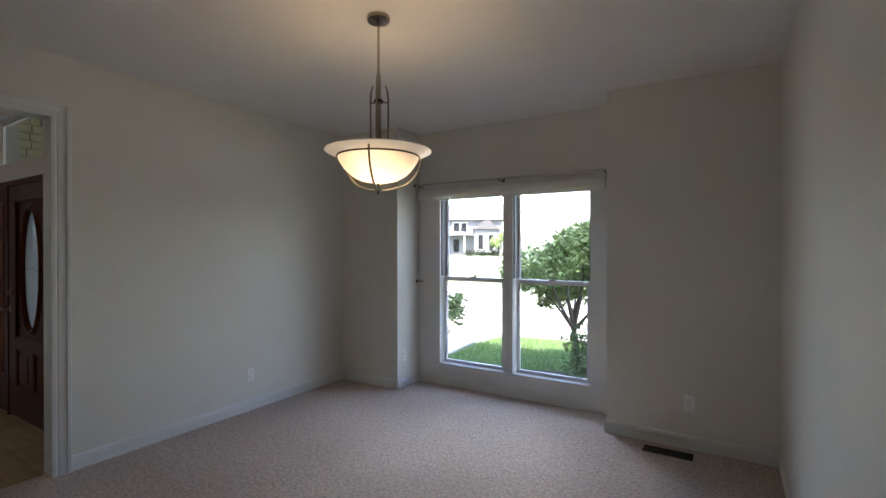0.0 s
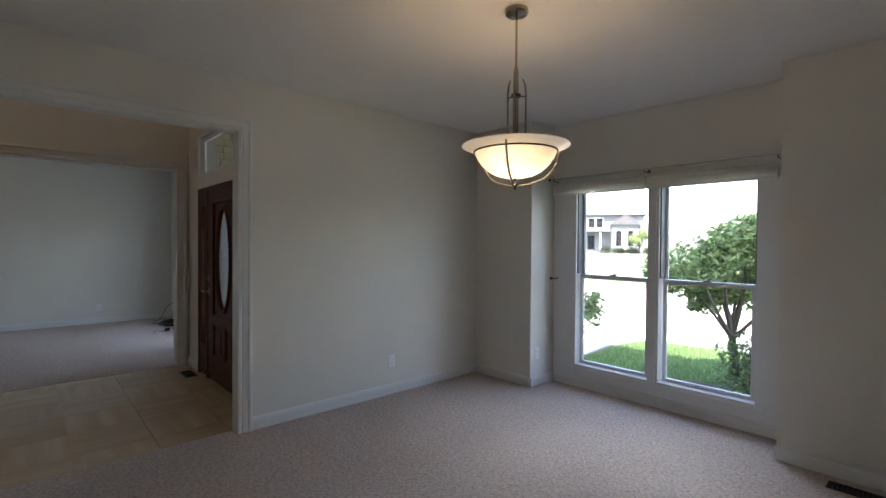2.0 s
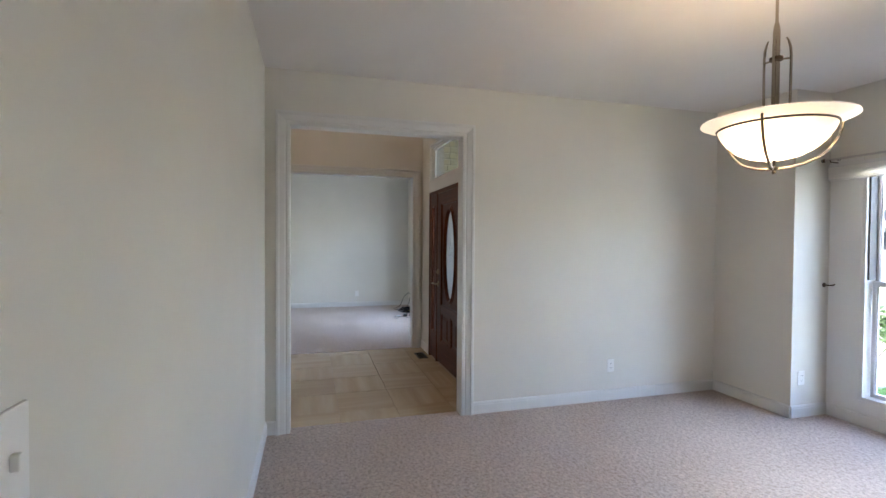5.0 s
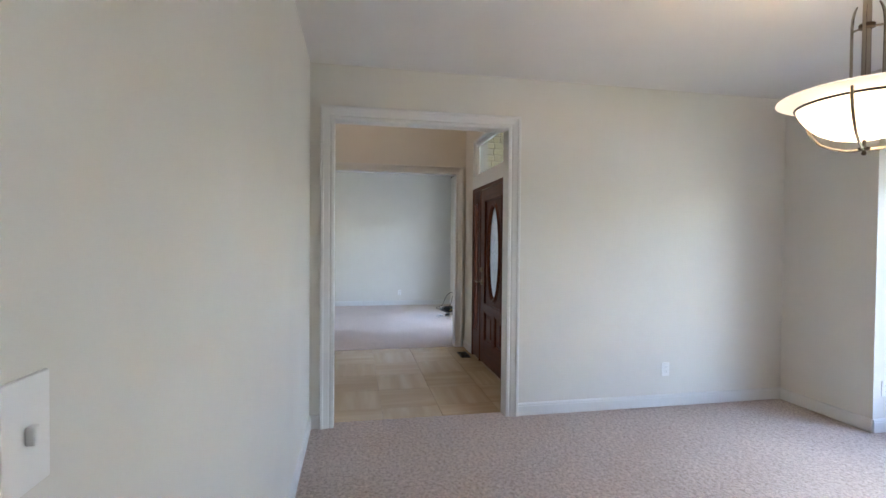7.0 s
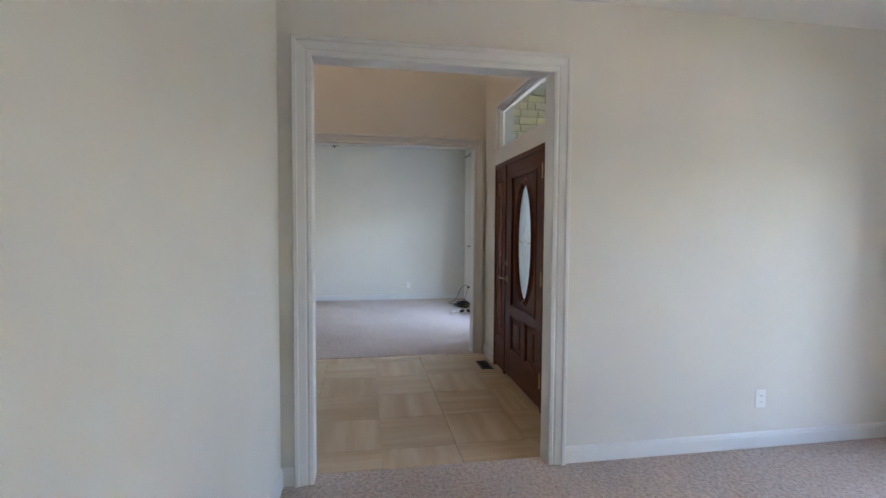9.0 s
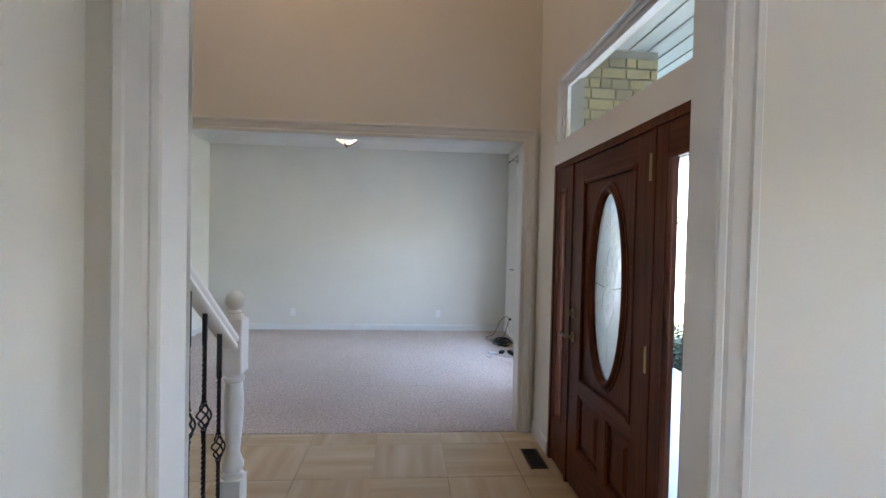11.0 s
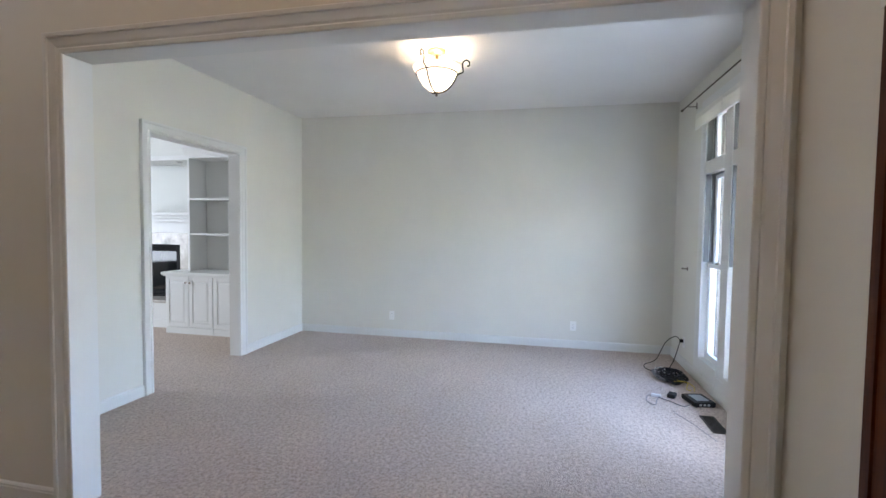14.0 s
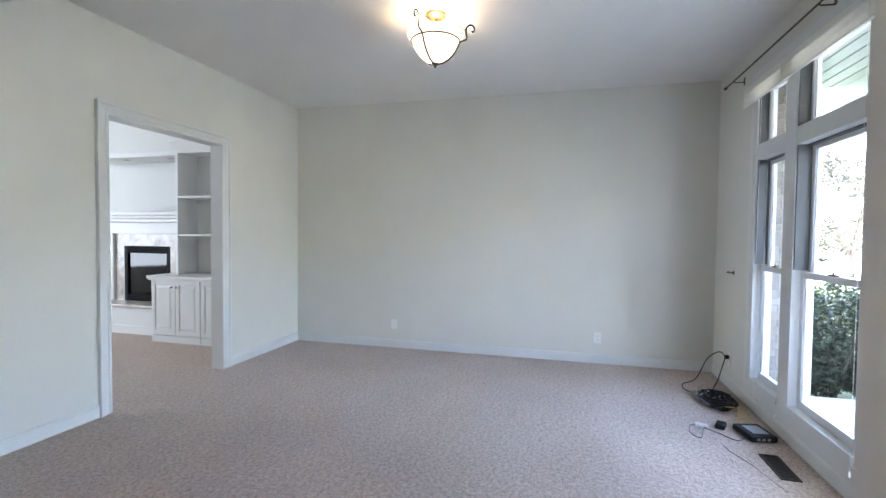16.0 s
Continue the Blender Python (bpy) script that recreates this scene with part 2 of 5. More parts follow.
def marble_material():
    m = mat("grey_beige_marble", (0.55, 0.5, 0.45), 0.2)
    a = noise_node(m, 5, 8, 0.7)
    r = ramp(m, a.outputs[0], [(0.3, (0.30, 0.27, 0.24)), (0.5, (0.56, 0.52, 0.47)), (0.7, (0.72, 0.69, 0.64))])
    m.node_tree.links.new(r.outputs[0], bsdf(m).inputs["Base Color"])
    return m


M_MARBLE = marble_material()


def piece_material(name, stops, rough=0.85, strength=0.4):
    """Brick or stone that differs from piece to piece."""
    m = mat(name, stops[0][1], rough, spec=0.2)
    n, l = m.node_tree.nodes, m.node_tree.links
    info = n.new("ShaderNodeObjectInfo")
    r = ramp(m, info.outputs["Random"], stops)
    s = noise_node(m, 22, 5, 0.7)
    d = ramp(m, s.outputs[0], [(0.3, (0.68, 0.66, 0.64)), (0.7, (1, 1, 1))])
    l.new(mixed(m, r.outputs[0], d.outputs[0], 1.0, 'MULTIPLY'), bsdf(m).inputs["Base Color"])
    bump(m, s.outputs[0], strength, 0.01)
    return m


M_STONE = piece_material("buff_limestone", [(0.0, (0.34, 0.285, 0.13)), (0.35, (0.36, 0.33, 0.20)), (0.7, (0.24, 0.225, 0.15)), (1.0, (0.40, 0.34, 0.17))])
M_BRICK = piece_material("pale_brick", [(0.0, (0.27, 0.235, 0.20)), (0.5, (0.22, 0.185, 0.16)), (1.0, (0.31, 0.28, 0.25))])
M_MORTAR = painted("mortar", (0.26, 0.25, 0.23), 0.9, 0.1, 0.5)
M_SOFFIT = painted("grey_green_soffit_paint", (0.44, 0.48, 0.45), 0.6, 0.03, 0.05)
M_CONCRETE = painted("porch_concrete", (0.40, 0.39, 0.375), 0.85, 0.1, 0.4)
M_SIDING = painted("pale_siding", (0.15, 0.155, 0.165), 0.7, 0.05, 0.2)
M_ROOF = painted("grey_shingles", (0.07, 0.068, 0.07), 0.9, 0.15, 0.5)
M_HWIN = mat("dark_window_glass", (0.012, 0.013, 0.016), 0.6, spec=0.1)
M_MULCH = painted("dark_mulch", (0.06, 0.042, 0.03), 0.95, 0.3, 0.9)
M_BARK = painted("grey_bark", (0.10, 0.08, 0.065), 0.9, 0.3, 0.9)


def ground_material():
    m = mat("lawn", (0.07, 0.11, 0.03), 0.95, spec=0.1)
    a = noise_node(m, 0.35, 5)
    b = noise_node(m, 24, 4, 0.7)
    r1 = ramp(m, a.outputs[0], [(0.3, (0.105, 0.125, 0.075)), (0.7, (0.135, 0.160, 0.100))])
    r2 = ramp(m, b.outputs[0], [(0.3, (0.55, 0.6, 0.5)), (0.7, (1, 1, 1))])
    m.node_tree.links.new(mixed(m, r1.outputs[0], r2.outputs[0], 1.0, 'MULTIPLY'), bsdf(m).inputs["Base Color"])
    bump(m, b.outputs[0], 0.8, 0.04)
    return m


M_LAWN = ground_material()


def leaf_material(name, a, b):
    m = mat(name, a, 0.45, spec=0.4)
    n, l = m.node_tree.nodes, m.node_tree.links
    geo = n.new("ShaderNodeNewGeometry")
    r = ramp(m, geo.outputs["Random Per Island"], [(0.0, a), (1.0, b)])
    l.new(r.outputs[0], bsdf(m).inputs["Base Color"])
    tl = n.new("ShaderNodeBsdfTranslucent")
    l.new(r.outputs[0], tl.inputs[0])
    mx = n.new("ShaderNodeMixShader")
    mx.inputs[0].default_value = 0.35
    l.new(bsdf(m).outputs[0], mx.inputs[1])
    l.new(tl.outputs[0], mx.inputs[2])
    l.new(mx.outputs[0], n["Material Output"].inputs[0])
    return m


M_LEAF = leaf_material("ornamental_tree_leaf", (0.105, 0.18, 0.05), (0.37, 0.45, 0.21))
M_LEAF4 = leaf_material("low_shrub_leaf", (0.035, 0.065, 0.022), (0.10, 0.16, 0.06))
M_LEAF2 = leaf_material("hedge_leaf", (0.009, 0.019, 0.007), (0.024, 0.042, 0.015))
M_LEAF3 = leaf_material("blossom_leaf", (0.030, 0.034, 0.022), (0.085, 0.082, 0.062))
M_GRASS = leaf_material("grass_blade", (0.095, 0.19, 0.05), (0.17, 0.28, 0.095))


# ---- mesh helpers ----
def ident(loc):
    return Matrix.Translation(loc)


def thing(name, label, category, loc=(0, 0, 0), group="", kind=""):
    e = new(name)
    e.empty_display_size = 0.1
    e.location = PLACE[0] @ Vector(loc)
    return tagged(e, label, category, group, kind)


PLACE = [Matrix.Identity(4)]      # where the set of things being built stands


def part(name, bm, material, parent=None, label="", smooth=False, shadow=True):
    """Links a bmesh, in world metres, as one mesh object under its thing."""
    bmesh.ops.transform(bm, matrix=PLACE[0], verts=bm.verts)
    bmesh.ops.recalc_face_normals(bm, faces=bm.faces)
    me = bpy.data.meshes.new(name)
    bm.to_mesh(me)
    bm.free()
    me.materials.append(material)
    if smooth:
        for p in me.polygons:
            p.use_smooth = True
        me.set_sharp_from_angle(angle=radians(40))
    ob = new(name, me)
    if parent is not None:
        ob.parent = parent
        ob.matrix_parent_inverse = Matrix.Translation(-parent.location)
    if label:
        ob["label"] = label
    ob.visible_shadow = shadow
    return ob


def structure(name, bm, material, label, category, smooth=False):
    return tagged(part(name, bm, material, smooth=smooth), label, category, kind="structure")


def box(bm, x0, x1, y0, y1, z0, z1, bev=0.0):
    vs = [bm.verts.new((x, y, z)) for x in (x0, x1) for y in (y0, y1) for z in (z0, z1)]
    fs = []
    for q in ((0, 1, 3, 2), (4, 6, 7, 5), (0, 4, 5, 1), (2, 3, 7, 6), (0, 2, 6, 4), (1, 5, 7, 3)):
        fs.append(bm.faces.new([vs[i] for i in q]))
    if bev > 0:
        es = list({e for f in fs for e in f.edges})
        bmesh.ops.bevel(bm, geom=es, offset=bev, segments=2, affect='EDGES', profile=0.5)
    return bm


def boxed(x0, x1, y0, y1, z0, z1, bev=0.0):
    return box(bmesh.new(), x0, x1, y0, y1, z0, z1, bev)


def lathe(bm, profile, cx, cy, seg=28, sx=1.0, sy=1.0):
    rings = []
    for r, z in profile:
        if r < 1e-5:
            rings.append([bm.verts.new((cx, cy, z))])
        else:
            rings.append([bm.verts.new((cx + sx * r * math.cos(2 * math.pi * i / seg), cy + sy * r * math.sin(2 * math.pi * i / seg), z)) for i in range(seg)])
    for a, b in zip(rings, rings[1:]):
        for i in range(seg):
            j = (i + 1) % seg
            if len(a) == 1 and len(b) == 1:
                continue
            if len(a) == 1:
                bm.faces.new((a[0], b[i], b[j]))
            elif len(b) == 1:
                bm.faces.new((a[i], a[j], b[0]))
            else:
                bm.faces.new((a[i], a[j], b[j], b[i]))
    return bm


def tube(bm, pts, r, seg=8, closed=False, flat=1.0):
    pts = [Vector(p) for p in pts]
    n = len(pts)
    rings = []
    up = Vector((0.13, 0.27, 0.95)).normalized()
    for i, p in enumerate(pts):
        a = pts[(i - 1) % n] if closed or i > 0 else pts[i]
        b = pts[(i + 1) % n] if closed or i < n - 1 else pts[i]
        d = (b - a).normalized()
        s = d.cross(up)
        if s.length < 0.05:
            s = d.cross(Vector((1, 0, 0)))
        s.normalize()
        u = s.cross(d).normalized()
        rr = r[i] if isinstance(r, (list, tuple)) else r
        rings.append([bm.verts.new(p + rr * (math.cos(2 * math.pi * k / seg) * s + flat * math.sin(2 * math.pi * k / seg) * u)) for k in range(seg)])
    pairs = list(zip(rings, rings[1:])) + ([(rings[-1], rings[0])] if closed else [])
    for a, b in pairs:
        for k in range(seg):
            m = (k + 1) % seg
            bm.faces.new((a[k], a[m], b[m], b[k]))
    if not closed:
        bm.faces.new(rings[0])
        bm.faces.new(rings[-1][::-1])
    return bm


def spline(ctrl, steps=8):
    """A smooth line through control points."""
    c = [Vector(p) for p in ctrl]
    c = [c[0] * 2 - c[1]] + c + [c[-1] * 2 - c[-2]]
    out = []
    for i in range(1, len(c) - 2):
        p0, p1, p2, p3 = c[i - 1:i + 3]
        for k in range(steps):
            t = k / steps
            out.append(0.5 * ((2 * p1) + (p2 - p0) * t + (2 * p0 - 5 * p1 + 4 * p2 - p3) * t * t + (3 * p1 - p0 - 3 * p2 + p3) * t ** 3))
    out.append(c[-2])
    return out


def oriented(axis, u, v, z):
    """A point from a wall's own axes: axis 'x' is a wall of constant x (v is x, u is y)."""
    return (v, u, z) if axis == "x" else (u, v, z)


def wall(name, axis, v0, v1, u0, u1, z0, z1, holes, material, label):
    """A thick wall with openings through it. holes: (u0, u1, z0, z1)."""
    bm = bmesh.new()
    us = sorted({u0, u1, *[h[0] for h in holes], *[h[1] for h in holes]})
    zs = sorted({z0, z1, *[h[2] for h in holes], *[h[3] for h in holes]})
    nu, nz = len(us) - 1, len(zs) - 1
    solid = [[not any(h[0] <= (us[i] + us[i + 1]) / 2 <= h[1] and h[2] <= (zs[k] + zs[k + 1]) / 2 <= h[3] for h in holes) for k in range(nz)] for i in range(nu)]
    cache = {}

    def vert(i, k, s):
        key = (i, k, s)
        if key not in cache:
            cache[key] = bm.verts.new(oriented(axis, us[i], v1 if s else v0, zs[k]))
        return cache[key]

    for i in range(nu):
        for k in range(nz):
            if not solid[i][k]:
                continue
            for s in (0, 1):
                bm.faces.new([vert(i, k, s), vert(i + 1, k, s), vert(i + 1, k + 1, s), vert(i, k + 1, s)])
            for di, dk, a, b in ((-1, 0, (i, k), (i, k + 1)), (1, 0, (i + 1, k), (i + 1, k + 1)), (0, -1, (i, k), (i + 1, k)), (0, 1, (i, k + 1), (i + 1, k + 1))):
                ii, kk = i + di, k + dk
                if 0 <= ii < nu and 0 <= kk < nz and solid[ii][kk]:
                    continue
                bm.faces.new([vert(*a, 0), vert(*b, 0), vert(*b, 1), vert(*a, 1)])
    return structure(name, bm, material, label, "wall")


CASING = [(0.0, 0.0), (0.0, 0.011), (0.006, 0.015), (0.022, 0.017), (0.030, 0.012), (0.040, 0.017), (0.062, 0.021), (0.076, 0.024), (0.080, 0.031), (0.097, 0.033), (0.102, 0.030), (0.102, 0.0)]


def casing(name, axis, v, sign, u0, u1, ztop, parent, material=None, profile=CASING, zfoot=0.0, label=""):
    """Moulded trim round three sides of an opening, mitred at the corners."""
    bm = bmesh.new()
    st = []
    for o, d in profile:
        vv = v + sign * d
        st.append([bm.verts.new(oriented(axis, u, vv, z)) for u, z in ((u0 - o, zfoot), (u0 - o, ztop + o), (u1 + o, ztop + o), (u1 + o, zfoot))])
    for a, b in zip(st, st[1:]):
        for k in range(3):
            bm.faces.new((a[k], a[k + 1], b[k + 1], b[k]))
    bm.faces.new([s[0] for s in st])
    bm.faces.new([s[3] for s in st])
    return part(name, bm, material or M_TRIM, parent, label)


def jambs(axis, v0, v1, u0, u1, ztop, parent):
    """Flat boards that line an opening."""
    bm = bmesh.new()
    for a, b, c, d in ((u0 - 0.02, u0, 0.0, ztop), (u1, u1 + 0.02, 0.0, ztop), (u0 - 0.02, u1 + 0.02, ztop, ztop + 0.02)):
        p, q = oriented(axis, a, v0, c), oriented(axis, b, v1, d)
        box(bm, min(p[0], q[0]), max(p[0], q[0]), min(p[1], q[1]), max(p[1], q[1]), c, d)
    return part("jamb_lining", bm, M_TRIM, parent)


BASE = [(0.0, 0.0), (0.014, 0.0), (0.014, 0.075), (0.011, 0.081), (0.012, 0.088), (0.006, 0.097), (0.0, 0.102)]


def baseboard(axis, v, sign, u0, u1):
    bm = bmesh.new()
    ends = []
    for u in (u0, u1):
        ends.append([bm.verts.new(oriented(axis, u, v + sign * d, z)) for d, z in BASE])
    n = len(BASE)
    for i in range(n - 1):
        bm.faces.new((ends[0][i], ends[0][i + 1], ends[1][i + 1], ends[1][i]))
    bm.faces.new(ends[0])
    bm.faces.new(ends[1])
    return structure("baseboard", bm, M_TRIM, "white painted wooden baseboard with a moulded top edge", "baseboard")


# ---- the setting ----
H1, H2, HF = 2.74, 2.99, 5.3
W1, W2 = -3.60, -3.705          # dining room's and foyer's side of the wall between them
F1, F2 = -6.08, -6.21          # foyer's and living room's side of the wall between them
S1 = -1.09                     # dining room, south
N1, NB = 3.10, 3.50            # dining room, north; back of the window bay
E1 = 0.42
FN = 0.70                      # foyer, north
LW, LS, LN = -10.16, -3.51, 1.35

structure("floor_dining", boxed(W1 - 0.09, E1 + 0.1, S1 - 0.05, NB + 0.1, -0.12, 0.0), M_CARPET, "beige cut-pile carpet with mottled tufts, wall to wall", "carpet")
structure("floor_living", boxed(LW - 0.1, F1 - 0.01, LS - 0.1, LN + 0.06, -0.12, 0.001), M_CARPET, "beige cut-pile carpet with mottled tufts, wall to wall", "carpet")
structure("floor_family", boxed(-10.6, -6.3, -9.4, LS - 0.1, -0.12, 0.0), M_CARPET, "beige cut-pile carpet with mottled tufts, wall to wall", "carpet")
floor_foyer = structure("floor_foyer", boxed(F1 - 0.01, W1 - 0.09, -6.0, FN + 0.12, -0.12, -0.006), M_GROUT, "beige limestone tile floor with fine joints", "floor")

structure("ceiling_dining", boxed(W2 + 0.02, E1 + 0.1, S1 - 0.1, NB + 0.15, H1, H1 + 0.2), M_CEIL, "plain off-white painted plaster ceiling", "ceiling")
structure("ceiling_living", boxed(LW - 0.1, F2, LS - 0.1, LN + 0.1, H2, H2 + 0.2), M_CEIL, "plain off-white painted plaster ceiling", "ceiling")
structure("ceiling_foyer", boxed(F1 - 0.1, W1, -6.1, FN + 0.1, HF, HF + 0.2), M_CEIL, "plain off-white painted plaster ceiling", "ceiling")
structure("ceiling_family", boxed(-10.7, -6.2, -9.6, LS - 0.12, 3.5, 3.7), M_CEIL, "plain off-white painted plaster ceiling", "ceiling")

O1 = (-0.912, 0.45, 2.325)
O2 = (-2.485, 0.566, 2.312)
O3 = (-8.79, -7.60, 2.268)
WD = (-2.575, -0.915, 0.205, 2.10)         # dining window
WL = (-9.21, -7.0, 0.20, 2.66)            # living room window
wall("wall_dining_west", "x", W2, W1, -1.23, 3.70, -0.12, HF, [(O1[0] - 0.02, O1[1] + 0.02, -0.12, O1[2] + 0.02)], M_WALL, "cream painted plaster wall with a cased opening")
wall("wall_dining_south", "y", S1 - 0.13, S1, W1, E1 + 0.12, -0.12, H1, [], M_WALL, "cream painted plaster wall")
wall("wall_dining_east", "x", E1, E1 + 0.12, S1, NB + 0.2, -0.12, H1, [], M_WALL, "cream painted plaster wall")
wall("wall_dining_north_a", "y", N1, NB + 0.2, W1, -2.825, -0.12, H1, [], M_WALL, "cream painted plaster wall beside the window bay")
wall("wall_dining_north_b", "y", N1, NB + 0.2, -0.718, E1, -0.12, H1, [], M_WALL, "cream painted plaster wall beside the window bay")
wall("wall_bay", "y", NB, NB + 0.2, -2.825, -0.718, -0.12, H1, [WD], M_WALL, "cream painted wall of the window bay")
wall("wall_foyer_north", "y", FN, FN + 0.16, F1, W2, -0.12, HF, [(-5.66, -3.99, -0.12, 2.066), (-5.62, -3.99, 2.215, 2.665)], M_WALL, "cream painted wall round the front door")
wall("wall_foyer_west", "x", F2, F1, -6.1, LN + 0.2, -0.12, HF, [(O2[0] - 0.02, O2[1] + 0.02, -0.12, O2[2] + 0.02)], M_WALL, "cream painted tall wall with a wide cased opening")
wall("wall_living_west", "x", LW - 0.14, LW, LS - 0.12, LN + 0.2, -0.12, H2, [], M_WALL, "cream painted plaster wall")
wall("wall_living_south", "y", LS - 0.12, LS, LW, F2, -0.12, 3.5, [(O3[0] - 0.02, O3[1] + 0.02, -0.12, O3[2] + 0.02)], M_WALL, "cream painted plaster wall with a cased doorway")
wall("wall_living_north", "y", LN, LN + 0.12, LW, F2, -0.12, H2, [WL], M_WALL, "cream painted wall with a tall triple window")
wall("wall_stair_south", "y", -6.1, -6.0, F1, -1.0, -0.12, HF, [], M_WALL, "cream painted plaster wall")
wall("wall_hall_east", "x", -1.1, -1.0, -6.0, -1.22, -0.12, HF, [], M_WALL, "cream painted plaster wall")
wall("wall_stair_upper", "y", -1.23, -1.10, W1, -1.0, 2.94, HF, [], M_WALL, "cream painted plaster wall")
structure("ceiling_hall", boxed(W1, -1.0, -6.1, -1.1, HF, HF + 0.2), M_CEIL, "plain off-white painted plaster ceiling", "ceiling")
structure("floor_hall", boxed(W1 - 0.09, -1.0, -6.0, -1.22, -0.12, -0.006), M_GROUT, "beige hall floor", "floor")
wall("wall_family_west", "x", -10.75, -10.6, -9.5, LS - 0.12, -0.12, 3.5, [], M_FAMWALL, "pale painted plaster wall")
# unseen opening, added as a place for the family room's fill lamp
wall("wall_family_south", "y", -9.5, -9.4, -10.6, -6.21, -0.12, 3.5, [(-9.2, -6.0 - 0.3, 0.6, 2.8)], M_FAMWALL, "pale painted plaster wall with an unseen, added window opening")

structure("wall_return", boxed(-3.735, W2 - 0.0005, -1.23, O1[0] - 0.021, 0.0, HF), M_WALL, "cream painted wall return beside the stairs", "wall")
structure("jamb_return", boxed(-3.738, W2 - 0.034, O1[0] - 0.021, O1[0] - 0.001, 0.0, O1[2]), M_TRIM, "white painted jamb board beside the stairs", "trim")
op = thing("door_1", "white moulded casing round the opening between dining room and foyer", "doorway", (W1, -0.23, 0), kind="structure")
casing("casing", "x", W1, 1, O1[0], O1[1], O1[2], op)
casing("casing", "x", W2, -1, O1[0], O1[1], O1[2], op, profile=[(o, d * 0.8) for o, d in CASING])
jambs("x", W2, W1, O1[0], O1[1], O1[2], op)
op = thing("door_2", "white moulded casing round the wide opening to the living room", "doorway", (F1, -0.9, 0), kind="structure")
casing("casing", "x", F1, 1, O2[0], O2[1], O2[2], op)
casing("casing", "x", F2, -1, O2[0], O2[1], O2[2], op)
jambs("x", F2, F1, O2[0], O2[1], O2[2], op)
op = thing("door_3", "white moulded casing round the doorway to the family room", "doorway", (-8.1, LS, 0), kind="structure")
casing("casing", "y", LS, 1, O3[0], O3[1], O3[2], op)
casing("casing", "y", LS - 0.12, -1, O3[0], O3[1], O3[2], op)
jambs("y", LS - 0.12, LS, O3[0], O3[1], O3[2], op)

for a in (("x", W1, 1, O1[1] + 0.104, N1), ("x", W1, 1, S1, O1[0] - 0.104), ("y", S1, 1, W1, E1), ("y", N1, -1, W1, -2.825), ("y", N1, -1, -0.718, E1),
          ("x", -2.825, 1, N1, NB), ("x", -0.718, -1, N1, NB), ("y", NB, -1, -2.811, -0.732), ("x", E1, -1, S1, N1),
          ("x", F1, 1, -6.0, O2[0] - 0.104), ("y", FN, -1, F1, -5.68), ("x", W2, -1, O1[1] + 0.104, FN), 
          ("x", LW, 1, LS, LN), ("y", LS, 1, LW, O3[0] - 0.104), ("y", LS, 1, O3[1] + 0.104, F2), ("y", LN, -1, LW, F2), ("x", F2, -1, LS, O2[0] - 0.104), ("x", F2, -1, O2[1] + 0.104, LN)):
    baseboard(*a)


# ---- windows ----
def sash(parent, x0, x1, z0, z1, y, stile=0.05, rail_t=0.05, rail_b=0.05, bead=0.008):
    bm = bmesh.new()
    box(bm, x0, x0 + stile, y, y + 0.034, z0, z1)
    box(bm, x1 - stile, x1, y, y + 0.034, z0, z1)
    box(bm, x0 + stile, x1 - stile, y + 0.001, y + 0.033, z1 - rail_t, z1)
    box(bm, x0 + stile, x1 - stile, y + 0.001, y + 0.033, z0, z0 + rail_b)
    b2 = stile + bead
    box(bm, x0 + stile, x0 + b2, y + 0.010, y + 0.026, z0 + rail_b, z1 - rail_t)
    box(bm, x1 - b2, x1 - stile, y + 0.010, y + 0.026, z0 + rail_b, z1 - rail_t)
    s = part("sash", bm, M_SASH, parent)
    part("pane", boxed(x0 + b2, x1 - b2, y + 0.015, y + 0.019, z0 + rail_b, z1 - rail_t), M_GLASS, s, "clear glass pane", shadow=False)
    return s


def double_hung(parent, x0, x1, z0, z1, zm, y, stile=0.045, foot=0.055):
    """Two sashes that slide past one another, the lower one inside, in grey tracks."""
    sash(parent, x0, x1, zm - 0.02, z1, y + 0.045, stile, 0.04, 0.04)
    sash(parent, x0 + 0.012, x1 - 0.012, z0, zm + 0.02, y, stile, 0.04, foot)
    bm = bmesh.new()
    box(bm, x0 - 0.002, x0 + 0.010, y - 0.04, y + 0.043, zm + 0.03, z1)
    box(bm, x1 - 0.010, x1 + 0.002, y - 0.04, y + 0.043, zm + 0.03, z1)
    box(bm, x0 + 0.010, x1 - 0.010, y + 0.012, y + 0.043, z1 - 0.012, z1)
    part("sash_track", bm, M_TRACK, parent, "grey sash track")
    bm = boxed((x0 + x1) / 2 - 0.032, (x0 + x1) / 2 + 0.032, y - 0.002, y + 0.03, zm + 0.02, zm + 0.032, 0.003)
    tube(bm, [((x0 + x1) / 2, y + 0.012, zm + 0.03), ((x0 + x1) / 2 + 0.012, y + 0.006, zm + 0.042), ((x0 + x1) / 2 + 0.035, y - 0.004, zm + 0.042)], 0.006, 6)
    part("sash_lock", bm, M_BRONZE, parent, "dark sash lock")


win1 = thing("window_1", "white double-hung double window with clear panes in the bay", "window", (-1.755, NB + 0.1, 0.23), kind="structure")
Y = NB + 0.055
bm = bmesh.new()
box(bm, WD[0], WD[0] + 0.03, NB - 0.012, NB + 0.16, WD[2], WD[3])
box(bm, WD[1] - 0.03, WD[1], NB - 0.012, NB + 0.16, WD[2], WD[3])
box(bm, WD[0] + 0.03, WD[1] - 0.03, NB - 0.010, NB + 0.16, WD[3] - 0.03, WD[3])
